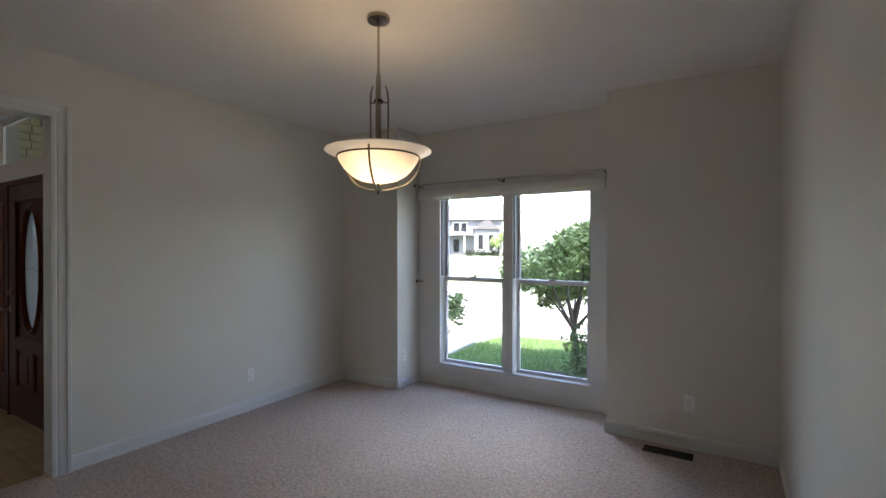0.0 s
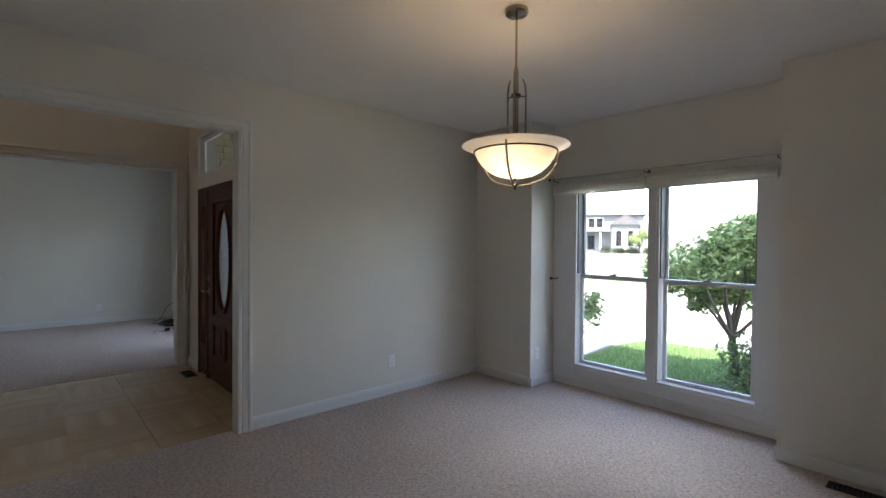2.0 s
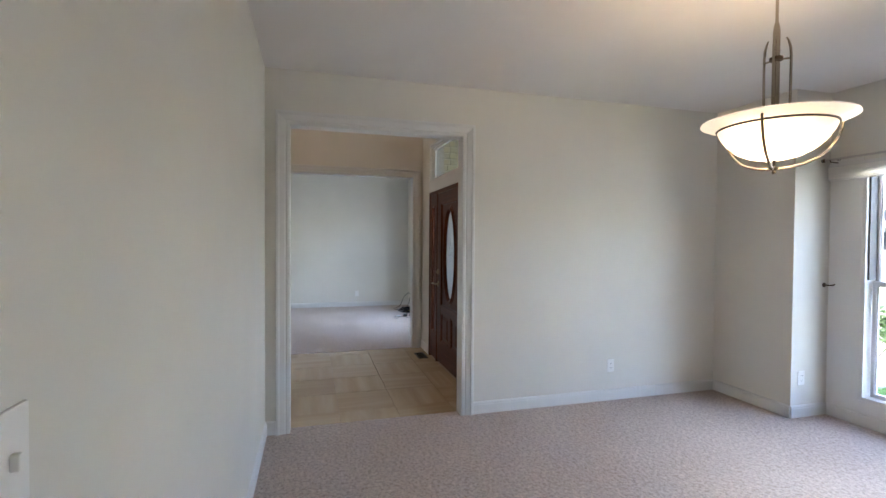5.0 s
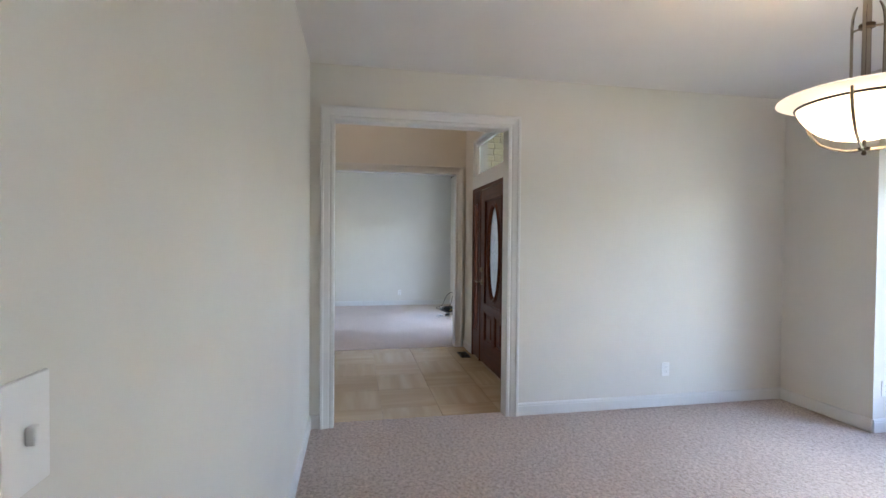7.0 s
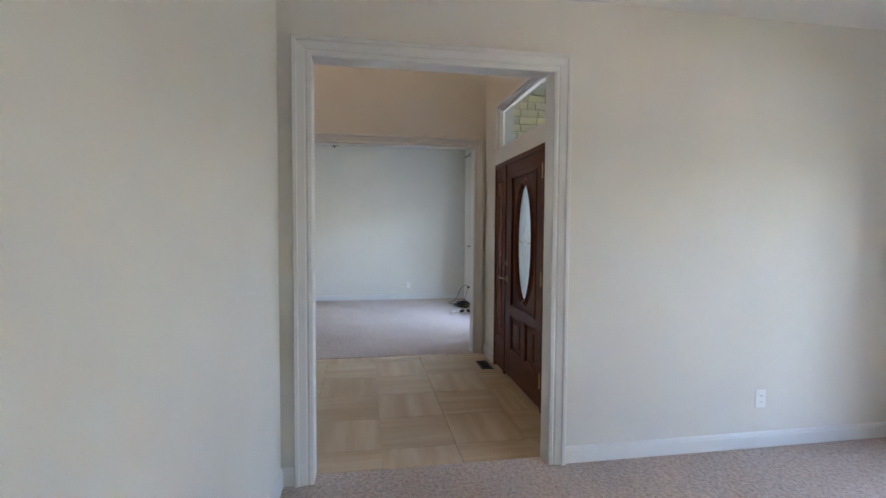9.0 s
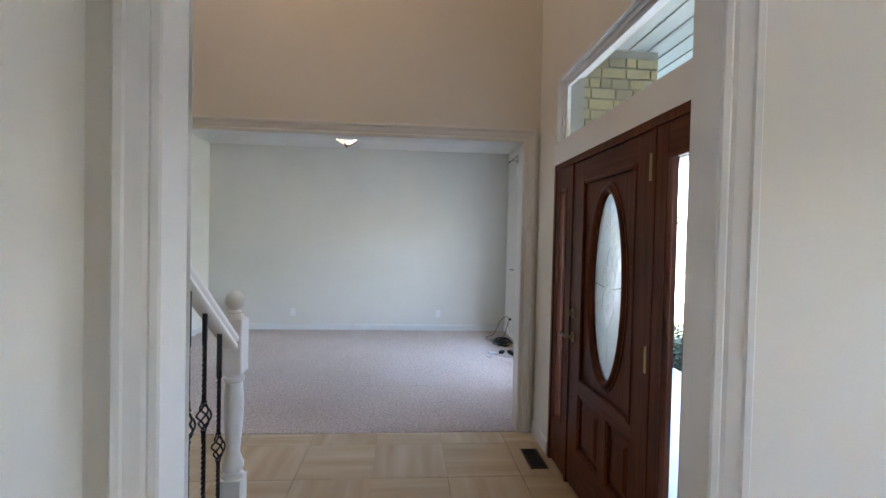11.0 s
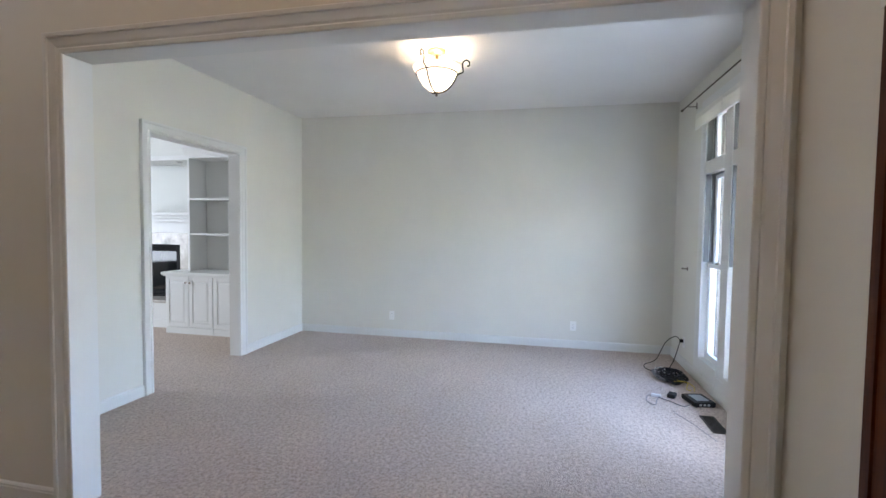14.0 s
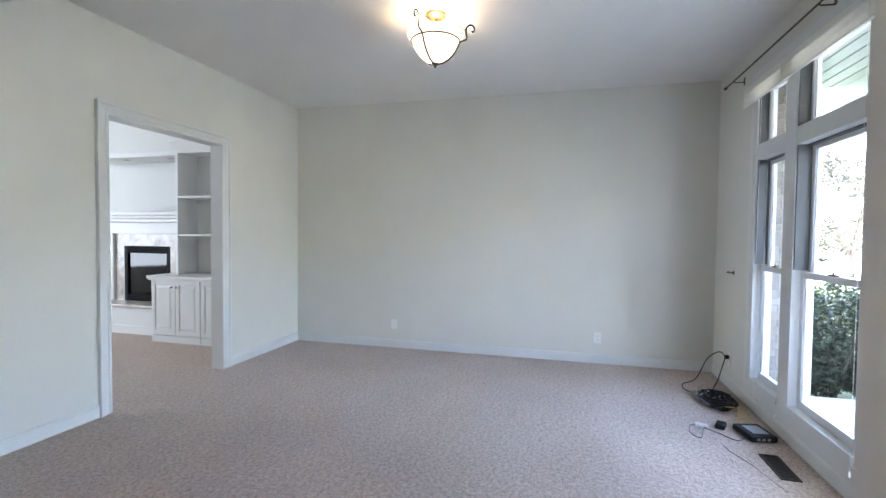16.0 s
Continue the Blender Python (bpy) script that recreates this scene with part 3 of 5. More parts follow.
box(bm, WD[0] + 0.03, WD[1] - 0.03, NB - 0.020, NB + 0.16, WD[2], WD[2] + 0.03)
box(bm, -1.80, -1.70, NB - 0.008, NB + 0.14, WD[2] + 0.03, WD[3] - 0.03)
box(bm, -1.775, -1.725, NB - 0.016, NB - 0.008, WD[2] + 0.03, WD[3] - 0.03)
part("window_frame", bm, M_TRIM, win1)
double_hung(win1, WD[0] + 0.032, -1.802, WD[2] + 0.032, WD[3] - 0.032, 1.145, Y, 0.026, 0.03)
double_hung(win1, -1.698, WD[1] - 0.032, WD[2] + 0.032, WD[3] - 0.032, 1.145, Y, 0.026, 0.03)
bm = bmesh.new()
box(bm, -2.81, WD[0], NB - 0.014, NB - 0.002, 0.102, 2.16)
box(bm, WD[1], -0.733, NB - 0.014, NB - 0.002, 0.102, 2.16)
box(bm, WD[0], WD[1], NB - 0.014, NB - 0.002, 0.102, WD[2])
box(bm, WD[0] - 0.02, WD[1] + 0.02, NB - 0.026, NB - 0.014, WD[2] - 0.035, WD[2])
part("window_trim", bm, M_TRIM, win1, "white flat boards round the window")

win2 = thing("window_2", "white triple window with transom lights above double-hung sashes", "window", (-8.09, LN + 0.1, 0.2), kind="structure")
MULL = [(-9.21, -9.15), (-8.65, -8.49), (-7.735, -7.635), (-7.06, -7.0)]
bm = bmesh.new()
for i, (a, b) in enumerate(MULL):
    box(bm, a, b, LN - (0.012 if i in (0, 3) else 0.008), LN + 0.125, WL[2], WL[3])
for (a, b), (c, d) in zip(MULL, MULL[1:]):
    box(bm, b, c, LN - 0.016, LN + 0.12, WL[2], WL[2] + 0.05)
    box(bm, b, c, LN - 0.006, LN + 0.12, 2.03, 2.15)
    box(bm, b, c, LN - 0.006, LN + 0.12, WL[3] - 0.05, WL[3])
part("window_frame", bm, M_TRIM, win2)
for (a, b), (c, d) in zip(MULL, MULL[1:]):
    double_hung(win2, b + 0.002, c - 0.002, WL[2] + 0.052, 2.028, 1.155, LN + 0.04)
    sash(win2, b + 0.002, c - 0.002, 2.152, WL[3] - 0.052, LN + 0.07, 0.03, 0.03, 0.03)
    bm = bmesh.new()
    box(bm, b, b + 0.006, LN - 0.002, LN + 0.069, 2.152, WL[3] - 0.052)
    box(bm, c - 0.006, c, LN - 0.002, LN + 0.069, 2.152, WL[3] - 0.052)
    part("sash_track", bm, M_TRACK, win2, "grey sash track")
bm = bmesh.new()
box(bm, -9.28, WL[0], LN - 0.014, LN - 0.002, 0.102, WL[3])
box(bm, WL[1], -6.90, LN - 0.014, LN - 0.002, 0.102, WL[3])
box(bm, WL[0], WL[1], LN - 0.014, LN - 0.002, 0.102, WL[2])
box(bm, -9.28, -6.90, LN - 0.016, LN - 0.002, WL[3], WL[3] + 0.09)
part("window_trim", bm, M_TRIM, win2, "white flat boards round the window")


def curtain_rod(x0, x1, y, wall_y, z, brackets, r, label):
    o = thing("curtain_rod", label, "curtain rod", ((x0 + x1) / 2, wall_y, z))
    bm = tube(bmesh.new(), [(x0, y, z), (x1, y, z)], r, 10)
    part("rod", bm, M_STEEL if r > 0.008 else M_BRONZE, o, smooth=True)
    for e, s in ((x0, -1), (x1, 1)):
        bm = bmesh.new()
        tube(bm, [(e, y, z), (e + s * 0.012, y, z), (e + s * 0.02, y, z), (e + s * 0.034, y, z), (e + s * 0.04, y, z)], [r, r * 1.9, r * 1.3, r * 2.0, r * 0.8], 10)
        part("finial", bm, M_BRONZE, o, smooth=True)
    for x in brackets:
        bm = boxed(x - 0.012, x + 0.012, wall_y - 0.006, wall_y, z - 0.045, z + 0.02, 0.001)
        tube(bm, [(x, wall_y - 0.004, z - 0.02), (x, (wall_y + y) / 2, z - 0.02), (x, y, z - 0.018), (x, y - 0.008, z - 0.004)], 0.005, 6)
        part("bracket", bm, M_BRONZE, o)
    return o


def shade(x0, x1, ya, yb, z0, z1, joints, label):
    """Fabric shade drawn all the way up: headrail, roll and hem bar."""
    o = thing("window_shade", label, "window shade", ((x0 + x1) / 2, yb, z1))
    part("headrail", boxed(x0, x1, ya + 0.012, yb, z1 - 0.028, z1, 0.003), M_TRIM, o)
    edges = [x0, *joints, x1]
    for a, b in zip(edges, edges[1:]):
        h = z1 - 0.03 - z0
        n = 3
        for i in range(n):
            za, zb = z0 + h * i / n, z0 + h * (i + 1) / n - 0.0005
            part("fabric_fold", boxed(a + 0.004, b - 0.004, ya + 0.0015 * (i % 2), yb - 0.012, za, zb, 0.003), M_SHADE, o)
        part("hem_bar", boxed(a + 0.006, b - 0.006, ya - 0.002, ya + 0.012, z0 - 0.016, z0 - 0.001, 0.002), M_TRIM, o)
    return o


shade(-2.80, -0.80, 3.425, 3.486, 2.002, 2.128, [-1.80], "white fabric shades drawn up over the dining window")
curtain_rod(-2.80, -0.75, 3.40, NB, 2.160, [-2.76, -1.80, -0.80], 0.009, "slim satin metal curtain rod above the window")
shade(-9.32, -6.85, 1.285, 1.333, 2.505, 2.67, [-8.61, -7.65], "white fabric shades drawn up over the tall window")
curtain_rod(-9.71, -6.6, 1.27, LN, 2.785, [-9.50, -8.08, -6.8], 0.007, "thin bronze curtain rod on small brackets")


def holdback(x, y, z, s, axis="y", label="small metal curtain holdback on the wall"):
    o = thing("curtain_holdback", label, "holdback", (x, y, z))
    bm = bmesh.new()
    d = (lambda a, b, c: (x + b, y - a, z + c)) if axis == "y" else (lambda a, b, c: (x + s * a, y + b, z + c))
    tube(bm, [d(0, 0, 0), d(0.004, 0, 0), d(0.0045, 0, 0)], [0.02, 0.02, 0.006], 10)
    tube(bm, [d(0.003, 0, 0), d(0.05, 0, 0), d(0.06, s * 0.015 if axis == "y" else 0.015, 0.002), d(0.062, s * 0.06 if axis == "y" else 0.06, 0.012), d(0.055, s * 0.1 if axis == "y" else 0.1, 0.005)], [0.006, 0.006, 0.006, 0.007, 0.004], 8)
    part("hook", bm, M_BRONZE, o, smooth=True)
    return o


holdback(-9.63, LN, 1.075, 1)
holdback(-2.825, 3.45, 1.11, 1, "x")
holdback(-0.718, 3.40, 1.10, -1, "x")


def blind_cord(x, y, z0, z1, drift):
    o = thing("blind_cord", "thin white shade cord with a small pull", "blind cord", (x, y, z1))
    pts = spline([(x, y, z1), (x + drift * 0.1, y - 0.004, (z0 + z1) / 2), (x + drift * 0.7, y - 0.015, z0 + 0.2), (x + drift, y - 0.02, z0)], 6)
    part("cord", tube(bmesh.new(), pts, 0.0009, 5), M_WCABLE, o)
    bm = lathe(bmesh.new(), [(0, z0 - 0.035), (0.007, z0 - 0.033), (0.006, z0 - 0.01), (0.002, z0)], x + drift, y - 0.02, 8)
    part("pull", bm, M_PLATE, o, smooth=True)


blind_cord(-9.02, 1.315, 0.17, 2.54, 0.02)
blind_cord(-8.86, 1.315, 0.17, 2.54, -0.02)
blind_cord(-7.70, 1.315, 0.20, 2.54, 0.03)
blind_cord(-8.59, 1.315, 0.16, 2.54, 0.03)


# ---- front door ----
def oval_panel(bm, x0, x1, z0, z1, cx, cz, a, b, y0, y1, n=64):
    """A board with an oval hole."""
    rings = []
    for y in (y0, y1):
        inn, out = [], []
        for i in range(n):
            t = 2 * math.pi * i / n
            c, s = math.cos(t), math.sin(t)
            inn.append(bm.verts.new((cx + a * c, y, cz + b * s)))
            k = min(((x1 - cx) / c if c > 1e-6 else (x0 - cx) / c if c < -1e-6 else 1e9), ((z1 - cz) / s if s > 1e-6 else (z0 - cz) / s if s < -1e-6 else 1e9))
            out.append(bm.verts.new((cx + k * c, y, cz + k * s)))
        rings.append((inn, out))
    for i in range(n):
        j = (i + 1) % n
        for inn, out in rings:
            bm.faces.new((inn[i], inn[j], out[j], out[i]))
        bm.faces.new((rings[0][0][i], rings[0][0][j], rings[1][0][j], rings[1][0][i]))
        bm.faces.new((rings[0][1][i], rings[0][1][j], rings[1][1][j], rings[1][1][i]))
    return bm


def oval_moulding(bm, cx, cz, y, profile, a, b, n=72):
    """A moulded ring. profile: (outward offset, height towards the room)."""
    rows = []
    for o, h in profile:
        rows.append([bm.verts.new((cx + (a + o) * math.cos(2 * math.pi * i / n), y - h, cz + (b + o) * math.sin(2 * math.pi * i / n))) for i in range(n)])
    for p, q in zip(rows, rows[1:]):
        for i in range(n):
            j = (i + 1) % n
            bm.faces.new((p[i], p[j], q[j], q[i]))
    return bm


def raised_panel(bm, x0, x1, z0, z1, y, rise, border):
    """Bevelled field in a sunk panel."""
    def ring(d, h):
        return [bm.verts.new((x, y - h, z)) for x, z in ((x0 + d, z0 + d), (x1 - d, z0 + d), (x1 - d, z1 - d), (x0 + d, z1 - d))]
    rs = [ring(0, 0), ring(border * 0.25, 0.002), ring(border, rise), ring(border + 0.004, rise)]
    for p, q in zip(rs, rs[1:]):
        for i in range(4):
            bm.faces.new((p[i], p[(i + 1) % 4], q[(i + 1) % 4], q[i]))
    bm.faces.new(rs[-1])
    return bm


DX0, DX1, DZ = -5.30, -4.37, 2.02
YD = 0.704
frame_d = thing("front_door", "closed dark mahogany front door with leaded oval glass and two sidelights", "front door", (-4.83, 0.76, 0.0))
bm = bmesh.new()
box(bm, -5.66, -5.625, FN - 0.008, 0.862, 0.0, 2.066)
box(bm, -4.025, -3.99, FN - 0.008, 0.862, 0.0, 2.066)
box(bm, -5.625, -4.025, FN - 0.006, 0.862, 2.024, 2.066)
box(bm, -5.335, DX0 - 0.004, FN - 0.004, 0.775, 0.0, 2.024)
box(bm, DX1 + 0.004, -4.335, FN - 0.004, 0.775, 0.0, 2.024)
box(bm, -5.625, -4.025, 0.735, 0.775, 0.0, 0.02)
part("door_frame", bm, M_WOODV, frame_d)
leaf = None
bm = bmesh.new()
T0, T1 = YD, YD + 0.045
box(bm, DX0, -5.145, T0, T1, 0.022, DZ)
box(bm, -4.50, DX1, T0, T1, 0.022, DZ)
leaf = part("door_leaf", bm, M_WOODV, frame_d, "stiles of the mahogany door leaf")
bm = bmesh.new()
for za, zb in ((1.90, DZ), (0.615, 0.69), (0.022, 0.275)):
    box(bm, -5.145, -4.50, T0 + 0.0008, T1, za, zb)
part("rail", bm, M_WOODH, leaf)
bm = bmesh.new()
box(bm, -4.845, -4.755, T0 + 0.0008, T1, 0.275, 0.615)
part("muntin", bm, M_WOODV, leaf)
OX, OZ, OA, OB = -4.816, 1.298, 0.191, 0.505
bm = oval_panel(bmesh.new(), -5.145, -4.50, 0.69, 1.90, OX, OZ, OA, OB, T0 + 0.014, T1 - 0.008)
part("oval_panel", bm, M_WOODV, leaf)
bm = bmesh.new()
for x0, x1, z0, z1 in ((-5.145, -5.122, 0.69, 1.90), (-4.523, -4.50, 0.69, 1.90)):
    box(bm, x0, x1, T0 - 0.006, T0 + 0.016, z0, z1, 0.005)
for x0, x1, z0, z1 in ((-5.122, -4.523, 0.69, 0.713), (-5.122, -4.523, 1.877, 1.90)):
    box(bm, x0, x1, T0 - 0.006, T0 + 0.016, z0, z1, 0.005)
part("panel_moulding", bm, M_WOODV, leaf)
bm = oval_moulding(bmesh.new(), OX, OZ, T0 + 0.014, [(-0.012, -0.02), (-0.010, 0.004), (0.004, 0.018), (0.016, 0.022), (0.030, 0.016), (0.036, 0.006), (0.044, 0.008), (0.05, 0.0)], OA, OB)
part("oval_moulding", bm, M_WOODV, leaf, smooth=True)
for x0, x1 in ((-5.145, -4.845), (-4.755, -4.50)):
    bm = raised_panel(bmesh.new(), x0 + 0.018, x1 - 0.018, 0.293, 0.597, T0 + 0.022, 0.016, 0.05)
    for a, b, c, d in ((x0, x0 + 0.018, 0.275, 0.615), (x1 - 0.018, x1, 0.275, 0.615), (x0 + 0.018, x1 - 0.018, 0.275, 0.293), (x0 + 0.018, x1 - 0.018, 0.597, 0.615)):
        box(bm, a, b, T0 + 0.004, T0 + 0.026, c, d, 0.004)
    part("lower_panel", bm, M_WOODV, leaf)

# leaded glass
bm = bmesh.new()
ring0 = [bm.verts.new((OX + OA * math.cos(2 * math.pi * i / 64), T0 + 0.024, OZ + OB * math.sin(2 * math.pi * i / 64))) for i in range(64)]
ring1 = [bm.verts.new((v.co.x, T0 + 0.029, v.co.z)) for v in ring0]
bm.faces.new(ring0)
bm.faces.new(ring1[::-1])
for i in range(64):
    bm.faces.new((ring0[i], ring0[(i + 1) % 64], ring1[(i + 1) % 64], ring1[i]))
glass = part("oval_glass", bm, M_CAST, leaf, "hammered translucent glass in an oval", shadow=False)
YG = T0 + 0.022


def came(pts, material, label, r=0.0015, closed=False):
    return part("came", tube(bmesh.new(), [(OX + x, YG, OZ + z) for x, z in pts], r, 6, closed), material, leaf, label)


came([(0.155 * math.cos(2 * math.pi * i / 48), 0.455 * math.sin(2 * math.pi * i / 48)) for i in range(48)], M_ZINC, "pale zinc came", 0.0011, True)
for s in (-1, 1):
    came([(s * 0.19, 0.014), (s * 0.055, -0.006)], M_LEAD, "grey lead came", 0.0019)
    for z in (0.2, -0.2):
        came([(s * 0.145, z), (s * 0.175, z * 1.02)], M_LEAD, "grey lead came")
    came([(0, s * 0.455), (0, s * 0.21)], M_ZINC, "pale zinc came", 0.0011)
    for ctrl in ([(0, 0.20, 0), (s * 0.04, 0.12, 0), (s * 0.075, 0.05, 0), (s * 0.045, -0.01, 0), (0, -0.03, 0)], [(0, 0.02, 0), (s * 0.05, -0.03, 0), (s * 0.07, -0.10, 0), (s * 0.035, -0.18, 0), (0, -0.23, 0)]):
        came([(p.x, p.y) for p in spline(ctrl, 6)], M_ZINC, "pale zinc came", 0.0012)


def bevel_piece(x0, z0, x1, z1, w):
    d = Vector((x1 - x0, z1 - z0))
    nrm = Vector((-d.y, d.x)).normalized() * w / 2
    bm = bmesh.new()
    base = [(x0 + nrm.x, z0 + nrm.y), (x1 + nrm.x, z1 + nrm.y), (x1 - nrm.x, z1 - nrm.y), (x0 - nrm.x, z0 - nrm.y)]
    cxm, czm = (x0 + x1) / 2, (z0 + z1) / 2
    lo = [bm.verts.new((OX + x, YG + 0.001, OZ + z)) for x, z in base]
    hi = [bm.verts.new((OX + cxm + (x - cxm) * 0.7, YG - 0.004, OZ + czm + (z - czm) * 0.7)) for x, z in base]
    for i in range(4):
        bm.faces.new((lo[i], lo[(i + 1) % 4], hi[(i + 1) % 4], hi[i]))
    bm.faces.new(hi)
    bm.faces.new(lo[::-1])
    part("bevel", bm, M_GLASS, leaf, "clear bevelled glass piece", shadow=False)


for q in ((0.0, 0.19, -0.02, 0.11, 0.022), (-0.035, 0.10, -0.03, 0.05, 0.022), (-0.03, 0.045, -0.01, 0.0, 0.022), (0.045, 0.10, 0.025, 0.06, 0.02), (0.015, 0.045, 0.03, 0.005, 0.02),
          (-0.012, -0.03, 0.01, -0.07, 0.022), (0.012, -0.09, -0.02, -0.14, 0.022), (0.02, 0.38, 0.05, 0.42, 0.02), (-0.05, 0.32, -0.03, 0.32, 0.02)):
    bevel_piece(*q)

for hz in (1.86, 1.03, 0.24):
    bm = boxed(-4.385, -4.352, T0 - 0.006, T0 + 0.004, hz - 0.055, hz + 0.055, 0.001)
    tube(bm, [(-4.368, T0 - 0.008, hz - 0.058), (-4.368, T0 - 0.008, hz + 0.058)], 0.007, 10)
    part("hinge", bm, M_BRASS, frame_d, "brass butt hinge")
bm = bmesh.new()
HX = -5.235
tube(bm, [(HX, T0 + 0.001, 1.09), (HX, T0 - 0.012, 1.09), (HX, T0 - 0.014, 1.09)], [0.03, 0.03, 0.022], 20)
box(bm, HX - 0.004, HX + 0.004, T0 - 0.03, T0 - 0.013, 1.075, 1.105, 0.002)
part("deadbolt", bm, M_AGED, frame_d, "aged bronze deadbolt turn", smooth=True)
bm = bmesh.new()
tube(bm, [(HX, T0 + 0.001, 0.945), (HX, T0 - 0.010, 0.945), (HX, T0 - 0.014, 0.945)], [0.032, 0.032, 0.018], 20)
tube(bm, spline([(HX, T0 - 0.012, 0.945), (HX, T0 - 0.05, 0.945), (HX - 0.03, T0 - 0.055, 0.95), (HX - 0.075, T0 - 0.052, 0.943), (HX - 0.11, T0 - 0.05, 0.952)], 5), 0.009, 10)
part("lever_handle", bm, M_AGED, frame_d, "curved aged bronze lever handle", smooth=True)

for x0, x1 in ((-5.625, -5.335), (-4.335, -4.025)):
    bm = bmesh.new()
    ga, gb = (x0 + 0.075, x1 - 0.075) if x0 < -5 else (x0 + 0.085, x1 - 0.07)
    box(bm, x0, ga, T0 - 0.004, T1, 0.02, 2.024)
    box(bm, gb, x1, T0 - 0.004, T1, 0.02, 2.024)
    sl = part("sidelight", bm, M_WOODV, frame_d, "mahogany sidelight with a tall narrow pane")
    bm = bmesh.new()
    box(bm, ga, gb, T0 - 0.003, T1, 1.885, 2.024)
    box(bm, ga, gb, T0 - 0.003, T1, 0.02, 0.335)
    part("rail", bm, M_WOODH, sl)
    bm = bmesh.new()
    for a, b, c, d in ((ga, ga + 0.010, 0.335, 1.885), (gb - 0.010, gb, 0.335, 1.885)):
        box(bm, a, b, T0 - 0.010, T0 + 0.02, c, d, 0.003)
    for a, b, c, d in ((ga + 0.01, gb - 0.01, 0.335, 0.345), (ga + 0.01, gb - 0.01, 1.875, 1.885)):
        box(bm, a, b, T0 - 0.010, T0 + 0.02, c, d, 0.003)
    part("bead", bm, M_WOODV, sl)
    part("pane", boxed(ga + 0.005, gb - 0.005, T0 + 0.02, T0 + 0.025, 0.34, 1.88), M_GLASS, sl, "clear glass pane", shadow=False)

tw = thing("window_3", "white framed transom window above the front door", "window", (-4.8, 0.76, 2.22), kind="structure")
bm = bmesh.new()
TX0, TX1, TZ0, TZ1 = -5.62, -3.99, 2.215, 2.665
for d, ya, yb in ((0.028, FN - 0.020, 0.755), (0.052, FN + 0.014, 0.755), (0.075, FN + 0.030, 0.755)):
    w = 0.028 if d < 0.03 else 0.024
    e = d - w
    box(bm, TX0 + e, TX0 + d, ya, yb, TZ0 + e * 0.3, TZ1 - e)
    box(bm, TX1 - d, TX1 - e, ya, yb, TZ0 + e * 0.3, TZ1 - e)
    box(bm, TX0 + d, TX1 - d, ya, yb, TZ1 - d, TZ1 - e)
    box(bm, TX0 + d, TX1 - d, ya + 0.02, yb, TZ0 + e * 0.3, TZ0 + d * 0.3)
part("window_frame", bm, M_TRIM, tw)
part("pane", boxed(TX0 + 0.07, TX1 - 0.07, 0.745, 0.750, TZ0 + 0.02, TZ1 - 0.07), M_GLASS, tw, "clear glass pane", shadow=False)
# added strip; its darker colour stands for shade on the outer reveal
structure("trim", boxed(TX0 + 0.0005, TX0 + 0.035, 0.757, 0.862, TZ0 + 0.001, TZ1 - 0.001), M_MORTAR, "grey-buff strip added outside the transom to darken its reveal", "trim")
structure("trim", boxed(-5.68, -3.97, FN - 0.005, FN - 0.001, 2.068, 2.213), M_TRIM, "white flat head board above the front door", "trim")


# ---- stairs ----
def newel(x, y):
    o = thing("newel_post", "white turned newel post with a ball top", "newel post", (x, y, 0))
    part("base_block", boxed(x - 0.046, x + 0.046, y - 0.046, y + 0.046, 0.0, 0.47, 0.004), M_TRIM, o)
    bm = lathe(bmesh.new(), [(0.046, 0.47), (0.046, 0.482), (0.034, 0.495), (0.045, 0.511), (0.046, 0.528), (0.036, 0.553), (0.028, 0.578), (0.033, 0.636), (0.040, 0.735), (0.042, 0.80), (0.036, 0.876), (0.034, 0.888), (0.044, 0.897), (0.044, 0.909), (0.036, 0.918), (0.046, 0.93)], x, y, 24)
    part("turned_shaft", bm, M_TRIM, o, smooth=True)
    part("block", boxed(x - 0.046, x + 0.046, y - 0.046, y + 0.046, 0.93, 1.168, 0.006), M_TRIM, o)
    bm = lathe(bmesh.new(), [(0.043, 1.168), (0.036, 1.180), (0.026, 1.187), (0.029, 1.193), (0.026, 1.199), (0.018, 1.203), (0.020, 1.207), (0.033, 1.219), (0.040, 1.234), (0.041, 1.246), (0.037, 1.262), (0.025, 1.277), (0.012, 1.284), (0, 1.286)], x, y, 28)
    part("ball_finial", bm, M_TRIM, o, smooth=True)
    return o


NX, NY = -4.532, -1.08
newel(NX, NY)
SLOPE = 0.756
rail = thing("handrail", "white painted sloping stair handrail", "handrail", (-3.4, NY, 1.9))
prof = [(-0.018, 0.0), (-0.030, 0.006), (-0.030, 0.020), (-0.024, 0.027), (-0.034, 0.040), (-0.034, 0.053), (-0.022, 0.067), (0.0, 0.072), (0.022, 0.067), (0.034, 0.053), (0.034, 0.040), (0.024, 0.027), (0.030, 0.020), (0.030, 0.006), (0.018, 0.0)]


def sloped_moulding(section):
    bm = bmesh.new()
    ends = []
    for x in (NX + 0.045, W2 - 0.001):
        z = 1.060 + (x + 4.461) * SLOPE
        ends.append([bm.verts.new((x, NY + a, z + b)) for a, b in section])
    for i in range(len(section)):
        j = (i + 1) % len(section)
        bm.faces.new((ends[0][i], ends[0][j], ends[1][j], ends[1][i]))
    bm.faces.new(ends[0])
    bm.faces.new(ends[1])
    return bm


part("grip", sloped_moulding(prof[3:12]), M_TRIM, rail, smooth=True)
part("base_moulding", sloped_moulding(prof[:4] + prof[11:]), M_TRIM, rail, smooth=True)


